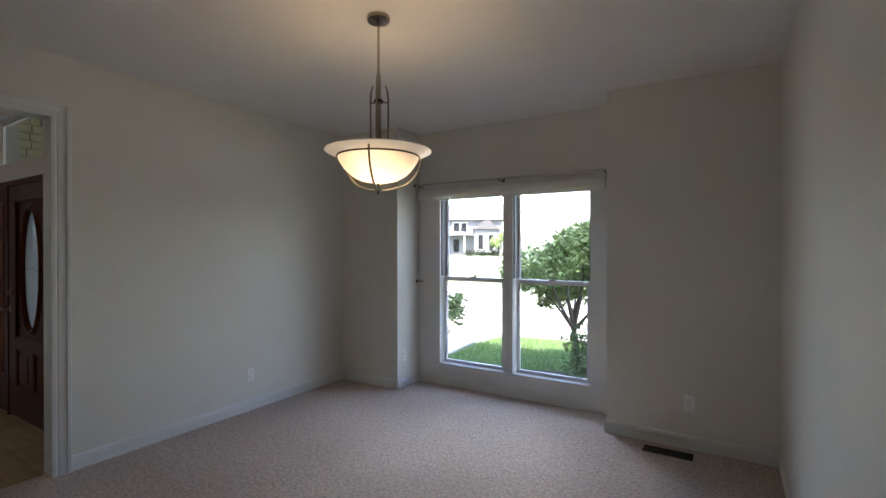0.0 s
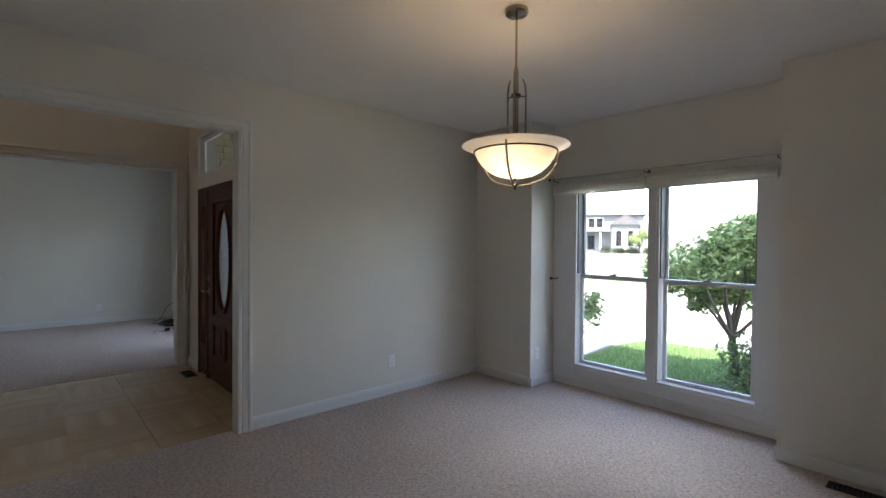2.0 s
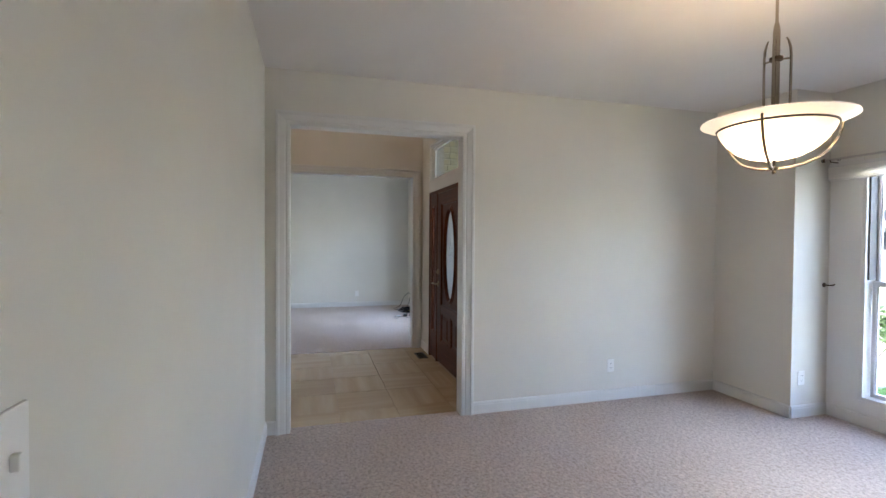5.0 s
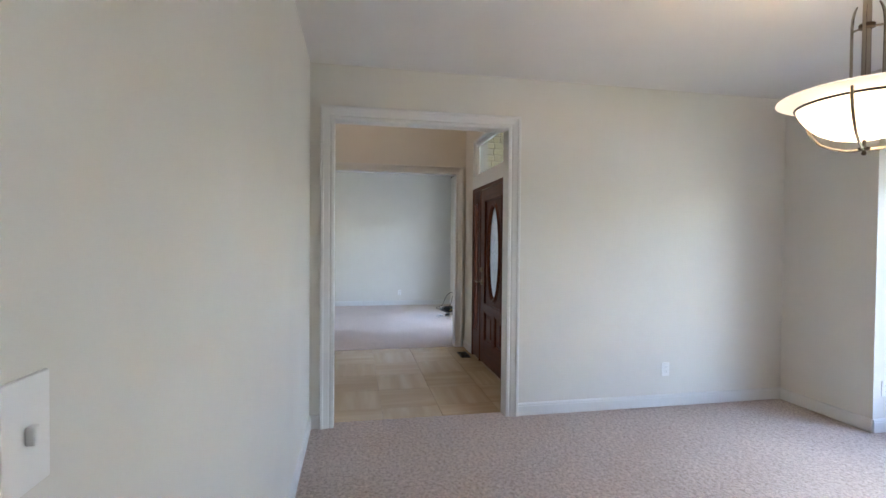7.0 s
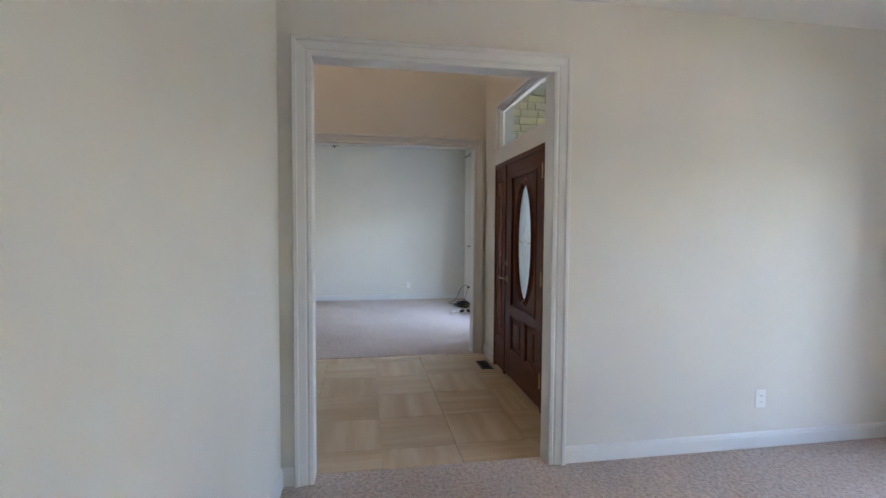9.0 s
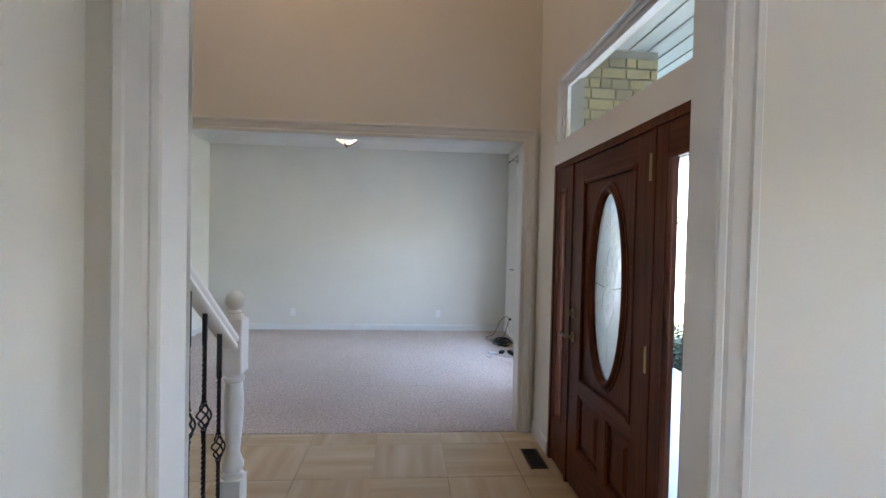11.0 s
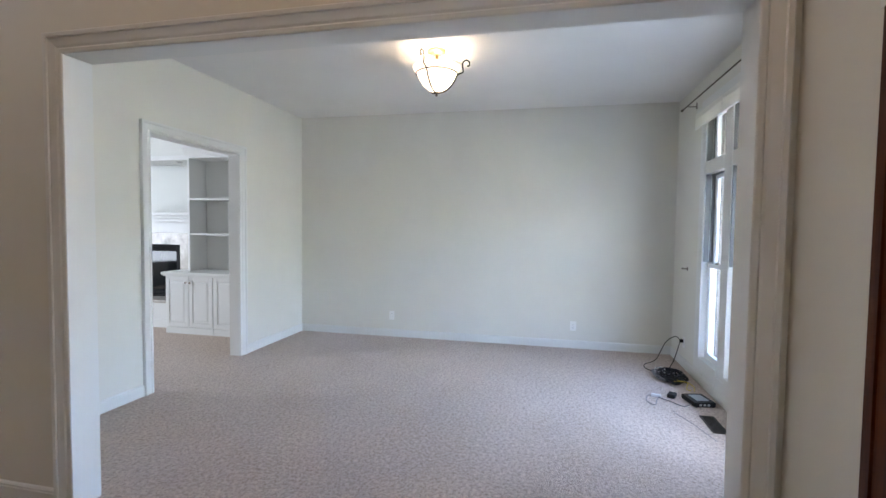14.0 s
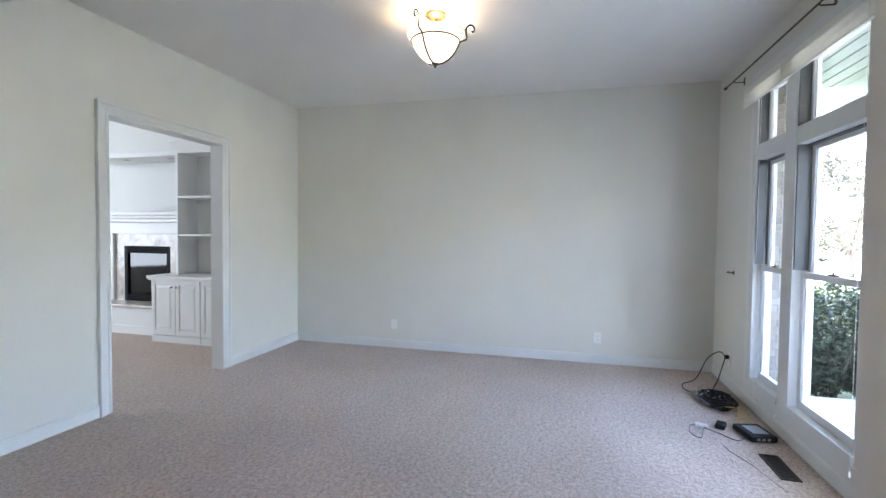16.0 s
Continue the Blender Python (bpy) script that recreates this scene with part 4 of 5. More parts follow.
def baluster(x, zb, zt, zk):
    """Square iron bar, twisted in two stretches, with a basket."""
    o = thing("baluster", "black wrought iron stair baluster with twists and a basket", "baluster", (x, NY, zb), group="stair balusters")
    bm = bmesh.new()
    h = 0.0072
    z, ang, prev = zb, 0.0, None
    n = 110
    for i in range(n + 1):
        z = zb + (zt - zb) * i / n
        if abs(z - zk) < 0.048:
            if prev:
                bm.faces.new(prev)
                prev = None
            continue
        tw_on = (zk + 0.085 < z < zk + 0.28) or (zk - 0.30 < z < zk - 0.085)
        if tw_on:
            ang += 2 * math.pi * 2.6 * ((zt - zb) / n) / 0.2
        hh = h * (0.86 if tw_on else 1.0)
        if abs(abs(z - zk) - 0.047) < 0.012:
            hh = h * 1.5
        ring = [bm.verts.new((x + hh * 1.414 * math.cos(ang + math.pi / 4 + k * math.pi / 2), NY + hh * 1.414 * math.sin(ang + math.pi / 4 + k * math.pi / 2), z)) for k in range(4)]
        if prev:
            for k in range(4):
                bm.faces.new((prev[k], prev[(k + 1) % 4], ring[(k + 1) % 4], ring[k]))
        else:
            bm.faces.new(ring[::-1])
        prev = ring
    bm.faces.new(prev)
    part("bar", bm, M_IRON, o)
    bm = bmesh.new()
    for k in range(4):
        pts = []
        for i in range(13):
            f = i / 12
            a = k * math.pi / 2 + f * math.pi * 1.15
            r = 0.006 + 0.019 * math.sin(math.pi * f)
            pts.append((x + r * math.cos(a), NY + r * math.sin(a), zk - 0.046 + 0.092 * f))
        tube(bm, pts, 0.0038, 5)
    part("basket", bm, M_IRON, o, smooth=True)
    return o


RISE, RUN = 0.1825, 0.245
stairs = thing("staircase", "white and carpeted stairs rising beside the foyer wall", "staircase", (-3.6, -1.6, 0))
for i in range(11):
    xa = -4.51 + i * RUN
    za = RISE * (i + 1)
    y1 = -1.035 if xa < W2 - RUN else -1.235
    part("riser", boxed(xa, xa + 0.02, -2.05, y1 - 0.01, za - RISE, za - 0.03), M_TRIM, stairs)
    part("tread", boxed(xa - 0.025, xa + RUN, -2.05, y1, za - 0.03, za, 0.006), M_TRIM, stairs)
bm = bmesh.new()
v = []
for y in (-1.048, -1.062):
    v.append([bm.verts.new((x, y, z)) for x, z in ((-4.49, 0.0), (W2 - 0.001, 0.0), (W2 - 0.001, RISE * 3 - 0.03), (-4.51 + 2 * RUN, RISE * 3 - 0.03), (-4.51 + 2 * RUN, RISE * 2 - 0.03), (-4.51 + RUN, RISE * 2 - 0.03), (-4.51 + RUN, RISE - 0.03), (-4.49, RISE - 0.03))])
bm.faces.new(v[0])
bm.faces.new(v[1][::-1])
for i in range(8):
    bm.faces.new((v[0][i], v[0][(i + 1) % 8], v[1][(i + 1) % 8], v[1][i]))
part("stringer", bm, M_TRIM, stairs)
for x, drop in ((-4.369, 0.46), (-4.232, 0.385), (-4.100, 0.47), (-3.968, 0.386), (-3.836, 0.47)):
    top = 1.063 + (x + 4.461) * SLOPE
    step = int((x + 4.51) / RUN)
    baluster(x, RISE * (step + 1) - 0.002, top, top - drop)


# ---- fittings: outlets, switch, vents ----
def outlet(p, axis, sign, label="white duplex outlet on the wall"):
    """p: centre on the wall's face."""
    o = thing("wall_outlet", label, "outlet", p, group="wall outlets")

    def bx(u0, u1, z0, z1, d0, d1, bev=0.0):
        a = oriented(axis, u0, 0, 0)
        if axis == "x":
            xs = sorted((p[0] + sign * d0, p[0] + sign * d1))
            return boxed(xs[0], xs[1], p[1] + u0, p[1] + u1, p[2] + z0, p[2] + z1, bev)
        ys = sorted((p[1] + sign * d0, p[1] + sign * d1))
        return boxed(p[0] + u0, p[0] + u1, ys[0], ys[1], p[2] + z0, p[2] + z1, bev)
    part("plate", bx(-0.036, 0.036, -0.059, 0.059, 0.0, 0.006, 0.002), M_PLATE, o)
    for dz in (-0.02, 0.02):
        s = part("socket", bx(-0.016, 0.016, dz - 0.014, dz + 0.014, 0.006, 0.0085, 0.001), M_PLATE, o)
        for du in (-0.007, 0.006):
            part("slot", bx(du, du + 0.002, dz - 0.004, dz + 0.006, 0.0084, 0.009), M_HOLE, s)
    return o


outlet((W1, 1.909, 0.321), "x", 1)
outlet((-0.13, N1, 0.335), "y", -1)
outlet((-2.825, 3.21, 0.33), "x", 1)
outlet((LW, -2.167, 0.288), "x", 1)
outlet((LW, 0.211, 0.28), "x", 1)
outlet((-9.66, LN, 0.27), "y", -1, "white duplex outlet with a black plug in it")
sw = thing("light_switch", "white toggle switch plate on the wall", "switch", (-0.565, S1, 1.225))
part("plate", boxed(-0.601, -0.529, S1, S1 + 0.006, 1.165, 1.283, 0.002), M_PLATE, sw)
part("toggle", boxed(-0.570, -0.560, S1 + 0.006, S1 + 0.016, 1.213, 1.233, 0.002), M_PLATE, sw)


def floor_vent(x0, x1, y0, y1, long_axis, z=0.0):
    o = thing("floor_vent", "dark brown metal floor register with slats", "floor vent", ((x0 + x1) / 2, (y0 + y1) / 2, z))
    bm = bmesh.new()
    w = 0.014
    box(bm, x0, x1, y0, y0 + w, z, z + 0.006)
    box(bm, x0, x1, y1 - w, y1, z, z + 0.006)
    box(bm, x0, x0 + w, y0 + w, y1 - w, z, z + 0.006)
    box(bm, x1 - w, x1, y0 + w, y1 - w, z, z + 0.006)
    part("frame", bm, M_DARKV, o)
    part("backing", boxed(x0 + w, x1 - w, y0 + w, y1 - w, z + 0.0005, z + 0.0015), M_HOLE, o)
    n = 13
    for i in range(n):
        if long_axis == "x":
            c = x0 + w + (x1 - x0 - 2 * w) * (i + 0.5) / n
            bm = boxed(c - 0.004, c + 0.004, y0 + w, y1 - w, z + 0.0015, z + 0.005)
        else:
            c = y0 + w + (y1 - y0 - 2 * w) * (i + 0.5) / n
            bm = boxed(x0 + w, x1 - w, c - 0.004, c + 0.004, z + 0.0015, z + 0.005)
        part("slat", bm, M_DARKV, o)
    return o


floor_vent(-0.42, -0.094, 2.885, 2.995, "x")
floor_vent(-5.765, -5.475, 0.525, 0.645, "x", -0.001)
floor_vent(-8.225, -7.90, 1.083, 1.192, "x", 0.001)


# ---- pendant ----
def pendant():
    x, y = -1.508, 1.207
    o = thing("pendant_lamp", "lit bowl pendant of amber opal glass on a nickel stem", "pendant lamp", (x, y, H1))
    part("canopy", lathe(bmesh.new(), [(0, 2.74), (0.062, 2.739), (0.063, 2.722), (0.058, 2.712), (0.03, 2.706), (0.012, 2.702), (0.0, 2.70)], x, y, 32), M_NICKEL, o, "brushed nickel canopy", smooth=True)
    part("rod", lathe(bmesh.new(), [(0.0062, 2.71), (0.0062, 2.44), (0.010, 2.43), (0.014, 2.40), (0.015, 2.06), (0.0, 2.06)], x, y, 16), M_NICKEL, o, smooth=True)
    bm = lathe(bmesh.new(), [(0.015, 2.288), (0.026, 2.286), (0.026, 2.272), (0.015, 2.270)], x, y, 20)
    part("collar", bm, M_BRONZE, o, smooth=True)
    for k in range(3):
        a = 2 * math.pi * k / 3 - 1.067
        c, s = math.cos(a), math.sin(a)
        bm = tube(bmesh.new(), [(x + r * c, y + r * s, z) for r, z in ((0.038, 2.372), (0.046, 2.358), (0.054, 2.33), (0.057, 2.29), (0.057, 2.20), (0.056, 2.10), (0.055, 2.035))], [0.003, 0.004, 0.0055, 0.0055, 0.0055, 0.0055, 0.0055], 8)
        tube(bm, [(x + 0.02 * c, y + 0.02 * s, 2.279), (x + 0.057 * c, y + 0.057 * s, 2.279)], 0.004, 6)
        part("prong", bm, M_NICKEL, o, smooth=True)
        pts = spline([(x + r * c, y + r * s, z) for r, z in ((0.055, 2.030), (0.15, 2.024), (0.242, 2.012), (0.252, 1.975), (0.226, 1.905), (0.166, 1.842), (0.075, 1.806), (0.01, 1.797))], 6)
        part("strap", tube(bmesh.new(), pts, 0.0055, 8), M_NICKEL, o, smooth=True)
    # wide flared lip over a deep bowl
    prof = [(0.286, 2.012), (0.288, 2.006), (0.262, 1.994), (0.234, 1.986), (0.222, 1.980), (0.208, 1.946), (0.182, 1.908), (0.145, 1.874), (0.10, 1.850), (0.05, 1.838), (0.0, 1.835)]
    inner = [(0.0, 1.841), (0.05, 1.844), (0.097, 1.857), (0.141, 1.880), (0.176, 1.912), (0.202, 1.948), (0.216, 1.983), (0.232, 1.992), (0.260, 2.000), (0.286, 2.012)]
    part("bowl", lathe(bmesh.new(), prof + inner, x, y, 48), M_OPAL, o, "amber opal glass bowl, lit from within", smooth=True)
    part("ring", tube(bmesh.new(), [(x + 0.2215 * math.cos(2 * math.pi * i / 48), y + 0.2215 * math.sin(2 * math.pi * i / 48), 1.977) for i in range(48)], 0.0048, 6, True), M_IRON, o, "thin dark ring under the lip", smooth=True)
    part("ring", tube(bmesh.new(), [(x + 0.10 * math.cos(2 * math.pi * i / 32), y + 0.10 * math.sin(2 * math.pi * i / 32), 2.025) for i in range(32)], 0.005, 6, True), M_BRONZE, o, smooth=True)
    part("finial", lathe(bmesh.new(), [(0, 1.774), (0.006, 1.776), (0.009, 1.784), (0.006, 1.790), (0.018, 1.796), (0.020, 1.805), (0.006, 1.808), (0.006, 1.836), (0.0, 1.836)], x, y, 16), M_BRONZE, o, smooth=True)
    for k in range(3):
        a = 2 * math.pi * k / 3
        bm = lathe(bmesh.new(), [(0, 1.94), (0.022, 1.95), (0.028, 1.975), (0.018, 2.005), (0.012, 2.02), (0, 2.022)], x + 0.07 * math.cos(a), y + 0.07 * math.sin(a), 14)
        part("bulb", bm, M_BULB, o, "lit bulb", smooth=True)
    return o


pendant()


def ceiling_fixture():
    x, y = -8.11, -1.085
    o = thing("ceiling_lamp", "lit white glass bowl in a scrolled bronze frame under the ceiling", "ceiling lamp", (x, y, 3.06))
    part("canopy", lathe(bmesh.new(), [(0, 3.06), (0.075, 3.058), (0.078, 3.045), (0.06, 3.03), (0.03, 3.022), (0, 3.02)], x, y, 28), M_BRASS, o, "brass canopy", smooth=True)
    part("bowl", lathe(bmesh.new(), [(0.205, 2.915), (0.19, 2.885), (0.168, 2.86), (0.150, 2.815), (0.115, 2.765), (0.07, 2.728), (0.03, 2.712), (0, 2.71), (0, 2.716), (0.03, 2.718), (0.068, 2.735), (0.11, 2.77), (0.145, 2.818), (0.162, 2.863), (0.184, 2.888), (0.198, 2.915), (0.205, 2.915)], x, y, 40), M_OPAL2, o, "white opal glass bowl, lit from within", smooth=True)
    part("ring", tube(bmesh.new(), [(x + 0.176 * math.cos(2 * math.pi * i / 40), y + 0.176 * math.sin(2 * math.pi * i / 40), 2.862) for i in range(40)], 0.0052, 6, True), M_IRON, o, smooth=True)
    for k in range(3):
        a = 2 * math.pi * k / 3 + 1.84
        c, s = math.cos(a), math.sin(a)
        pts = spline([(x + r * c, y + r * s, z) for r, z in ((0.012, 2.70), (0.07, 2.718), (0.118, 2.757), (0.155, 2.81), (0.180, 2.862), (0.225, 2.885), (0.222, 2.93), (0.225, 2.965), (0.25, 2.985), (0.275, 2.975), (0.282, 2.95), (0.272, 2.935), (0.262, 2.942))], 5)
        part("scroll_arm", tube(bmesh.new(), pts, 0.0062, 8), M_IRON, o, smooth=True)
        part("hanger", tube(bmesh.new(), [(x + 0.04 * c, y + 0.04 * s, 3.03), (x + 0.224 * c, y + 0.224 * s, 2.95)], 0.0022, 5), M_BRASS, o)
    part("finial", lathe(bmesh.new(), [(0, 2.672), (0.008, 2.676), (0.013, 2.685), (0.008, 2.693), (0.026, 2.70), (0.028, 2.707), (0, 2.714)], x, y, 16), M_BRONZE, o, smooth=True)
    bm = lathe(bmesh.new(), [(0, 2.80), (0.025, 2.81), (0.03, 2.84), (0.018, 2.88), (0.013, 3.02), (0, 3.02)], x, y, 14)
    part("stem", bm, M_BRASS, o, smooth=True)
    return o


PLACE[0] = Matrix.Translation((0, 0, H2 - 3.06))
ceiling_fixture()
PLACE[0] = Matrix.Identity(4)

o = thing("chandelier", "small bronze hall chandelier with a frosted globe", "chandelier", (-4.9, -1.3, HF))
part("stem", lathe(bmesh.new(), [(0.06, HF), (0.06, HF - 0.03), (0.008, HF - 0.04), (0.008, 4.62), (0.0, 4.62)], -4.9, -1.3, 16), M_BRONZE, o, smooth=True)
part("cap", lathe(bmesh.new(), [(0, 4.64), (0.10, 4.62), (0.11, 4.58), (0, 4.58)], -4.9, -1.3, 24), M_BRONZE, o, smooth=True)


# ---- family room: built-ins and fireplace ----
PLACE[0] = Matrix.Translation((-0.117, 0.077, 0)) @ Matrix.Diagonal((0.976, 0.976, 0.95, 1))
CF = -9.65


def cabinet_unit(y0, y1, ends=()):
    o = thing("base_cabinet", "white painted base cabinet with raised-panel doors", "cabinet", (CF - 0.25, (y0 + y1) / 2, 0), group="built-in base cabinets")
    part("body", boxed(-10.18, CF - 0.02, y0, y1, 0.09, 0.84), M_CAB, o)
    part("toe_kick", boxed(-10.18, CF - 0.005, y0, y1, 0.0, 0.088), M_CAB, o)
    ym = (y0 + y1) / 2
    for a, b, ky in ((y0 + 0.004, ym - 0.003, ym - 0.035), (ym + 0.003, y1 - 0.004, ym + 0.035)):
        bm = bmesh.new()
        z0, z1 = 0.105, 0.825
        f = 0.055
        for p, q, c, d in ((a, a + f, z0, z1), (b - f, b, z0, z1), (a + f, b - f, z0, z0 + f), (a + f, b - f, z1 - f, z1)):
            box(bm, CF - 0.02, CF, p, q, c, d, 0.003)
        rings = []
        for d, h in ((0.0, -0.010), (0.012, -0.012), (0.04, -0.004), (0.044, -0.004)):
            rings.append([bm.verts.new((CF + h, y, z)) for y, z in ((a + f + d, z0 + f + d), (b - f - d, z0 + f + d), (b - f - d, z1 - f - d), (a + f + d, z1 - f - d))])
        for p, q in zip(rings, rings[1:]):
            for i in range(4):
                bm.faces.new((p[i], p[(i + 1) % 4], q[(i + 1) % 4], q[i]))
        bm.faces.new(rings[-1])
        d = part("door", bm, M_CAB, o)
        kb = tube(bmesh.new(), [(CF, ky, 0.74), (CF + 0.012, ky, 0.74), (CF + 0.016, ky, 0.74), (CF + 0.026, ky, 0.74), (CF + 0.03, ky, 0.74)], [0.005, 0.005, 0.012, 0.014, 0.006], 12)
        part("knob", kb, M_NICKEL, d, "small nickel knob", smooth=True)
    return o


cabinet_unit(-5.42, -4.66)
cabinet_unit(-4.65, -3.82)
bm = boxed(-10.18, CF + 0.03, -5.47, -3.81, 0.842, 0.885, 0.008)
box(bm, -10.18, CF + 0.012, -5.45, -3.81, 0.825, 0.842)
tagged(part("worktop", bm, M_CAB), "white painted worktop with a moulded edge on the base cabinets", "worktop")

bc = thing("bookcase", "white painted built-in bookcase with empty shelves", "bookcase", (-10.0, -4.6, 0.885))
BF, BY0, BY1 = -9.85, -5.22, -3.81
part("side", boxed(-10.19, BF, BY0, BY0 + 0.035, 0.886, 2.53), M_CAB, bc)
part("side", boxed(-10.19, BF, BY1 - 0.03, BY1, 0.886, 2.53), M_CAB, bc)
part("back", boxed(-10.21, -10.191, BY0, BY1, 0.886, 2.53), M_CAB, bc)
for z in (1.425, 1.94):
    part("shelf", boxed(-10.19, BF - 0.006, BY0 + 0.036, BY1 - 0.031, z - 0.014, z + 0.014, 0.003), M_CAB, bc)
part("top", boxed(-10.21, BF, BY0, BY1, 2.531, 2.56), M_CAB, bc)
bm = bmesh.new()
v = []
for y in (BY0 - 0.03, BY1):
    v.append([bm.verts.new((x, y, z)) for x, z in ((-10.21, 2.561), (BF + 0.005, 2.561), (BF + 0.012, 2.58), (BF + 0.035, 2.61), (BF + 0.06, 2.66), (BF + 0.075, 2.67), (BF + 0.075, 2.70), (-10.21, 2.70))])
for i in range(8):
    bm.faces.new((v[0][i], v[0][(i + 1) % 8], v[1][(i + 1) % 8], v[1][i]))
bm.faces.new(v[0])
bm.faces.new(v[1])
part("crown_moulding", bm, M_CAB, bc)
o = thing("shelf_knickknack", "small dark round object on a bookcase shelf", "ornament", (-9.93, -4.55, 1.954))
part("body", lathe(bmesh.new(), [(0, 1.954), (0.03, 1.954), (0.034, 1.968), (0.02, 1.985), (0, 1.99)], -9.93, -4.55, 14), M_BLACK, o, smooth=True)

# chimney breast with fireplace
FX = -10.22
fp = thing("fireplace", "white mantel with marble surround and black gas firebox", "fireplace", (-10.3, -6.1, 0))
bm = bmesh.new()
for a, b, c, d in ((-7.4, -6.52, 0.0, 1.70), (-5.69, -5.292, 0.0, 1.70), (-6.52, -5.69, 0.0, 0.40), (-6.52, -5.69, 1.25, 1.70)):
    box(bm, -10.6, FX - 0.015, a, b, c, d)
part("breast", bm, M_FAMWALL, fp)
bm = bmesh.new()
for a, b, c, d in ((-6.69, -6.52, 0.42, 1.43), (-5.69, -5.50, 0.42, 1.43), (-6.52, -5.69, 1.25, 1.43)):
    box(bm, FX - 0.015, FX, a, b, c, d)
part("marble_surround", bm, M_MARBLE, fp, "mottled grey-beige marble slabs")
part("pilaster", boxed(FX - 0.015, FX + 0.04, -6.87, -6.69, 0.42, 1.43, 0.006), M_CAB, fp)
part("pilaster", boxed(FX - 0.015, FX + 0.04, -5.50, -5.30, 0.42, 1.43, 0.006), M_CAB, fp)
part("frieze", boxed(FX - 0.015, FX + 0.045, -6.88, -5.30, 1.432, 1.60, 0.004), M_CAB, fp)
bm = boxed(FX - 0.015, FX + 0.20, -7.02, -5.295, 1.70, 1.75, 0.006)
box(bm, FX - 0.015, FX + 0.15, -6.98, -5.295, 1.66, 1.70, 0.006)
box(bm, FX - 0.015, FX + 0.10, -6.94, -5.295, 1.602, 1.66, 0.01)
part("mantel_shelf", bm, M_CAB, fp)
part("hearth_slab", boxed(FX - 0.015, FX + 0.34, -7.3, -5.48, 0.38, 0.42, 0.006), M_MARBLE, fp, "polished marble hearth slab")
bm = boxed(FX - 0.015, FX + 0.30, -7.28, -5.48, 0.0, 0.379)
box(bm, FX + 0.30, FX + 0.315, -7.28, -5.48, 0.0, 0.12, 0.004)
part("hearth_base", bm, M_CAB, fp)
fb = part("firebox", boxed(-10.58, FX - 0.06, -6.515, -5.695, 0.402, 1.248), M_GRAYFB, fp)
bm = bmesh.new()
for a, b, c, d in ((-6.515, -6.46, 0.422, 1.245), (-5.75, -5.695, 0.422, 1.245), (-6.46, -5.75, 1.235, 1.245)):
    box(bm, FX - 0.05, FX + 0.006, a, b, c, d)
part("firebox_frame", bm, M_GRAYFB, fp)
for i in range(5):
    z = 1.145 + i * 0.019
    part("louvre", boxed(FX - 0.05, FX + 0.004, -6.46, -5.75, z, z + 0.009, 0.002), M_GRAYFB, fp)
for i in range(4):
    z = 0.43 + i * 0.024
    part("louvre", boxed(FX - 0.05, FX + 0.004, -6.46, -5.75, z, z + 0.012, 0.002), M_GRAYFB, fp)
M_FBG = mat("smoky_fire_glass", (0.006, 0.007, 0.008), 0.05, spec=0.5)
part("fire_glass", boxed(FX - 0.03, FX - 0.02, -6.46, -5.75, 0.53, 1.14), M_FBG, fp, "dark reflecting fire glass")
# boxed soffit over the niche, with two small downlights
so = structure("soffit", boxed(-10.6, -10.14, -7.4, -5.292, 2.552, 3.49), M_FAMWALL, "pale painted box soffit above the mantel niche", "soffit")
structure("soffit_trim", boxed(-10.138, -10.105, -7.4, -5.292, 2.552, 2.62, 0.008), M_CAB, "white moulding along the soffit edge", "trim")
for y in (-6.55, -5.75):
    o = thing("downlight", "small recessed downlight under the soffit", "downlight", (-10.30, y, 2.552), group="soffit downlights")
    part("trim_ring", lathe(bmesh.new(), [(0.03, 2.545), (0.045, 2.546), (0.046, 2.551), (0.03, 2.551), (0.03, 2.545)], -10.30, y, 20), M_STEEL, o, smooth=True)

PLACE[0] = Matrix.Identity(4)

# ---- cables and the box on the living room carpet ----
rng = random.Random(7)
mb = thing("router_box", "black flat network box with a silver top, on the carpet", "router", (-8.525, 1.165, 0.001))
m0 = Matrix.Translation((-8.525, 1.165, 0)) @ Matrix.Rotation(radians(12), 4, 'Z') @ Matrix.Scale(0.85, 4)


def turned(bm, m):
    bmesh.ops.transform(bm, matrix=m, verts=bm.verts)
    return bm


part("case", turned(boxed(-0.135, 0.135, -0.105, 0.105, 0.006, 0.055, 0.010), m0), M_BLACK, mb)
part("top_plate", turned(boxed(-0.08, 0.085, -0.06, 0.065, 0.0555, 0.060, 0.003), m0), M_SILVER, mb, "silver grey top plate")
for i in range(4):
    part("foot", turned(boxed(-0.12 + 0.22 * (i % 2), -0.10 + 0.22 * (i % 2), -0.09 + 0.16 * (i // 2), -0.07 + 0.16 * (i // 2), 0.001, 0.006), m0), M_BLACK, mb)
for i in range(3):
    part("label_bar", turned(boxed(0.1352, 0.136, -0.06 + i * 0.04, -0.035 + i * 0.04, 0.02, 0.04), m0), M_LABEL, mb)
ad = thing("power_adapter", "small black power adapter on the carpet", "power adapter", (-8.62, 0.98, 0.001))
part("body", turned(boxed(-0.05, 0.05, -0.032, 0.032, 0.001, 0.038, 0.008), Matrix.Translation((-8.62, 0.98, 0)) @ Matrix.Rotation(radians(-25), 4, 'Z')), M_BLACK, ad)
wp = thing("white_adapter", "small white plug on a grey lead on the carpet", "plug", (-8.58, 0.84, 0.001))
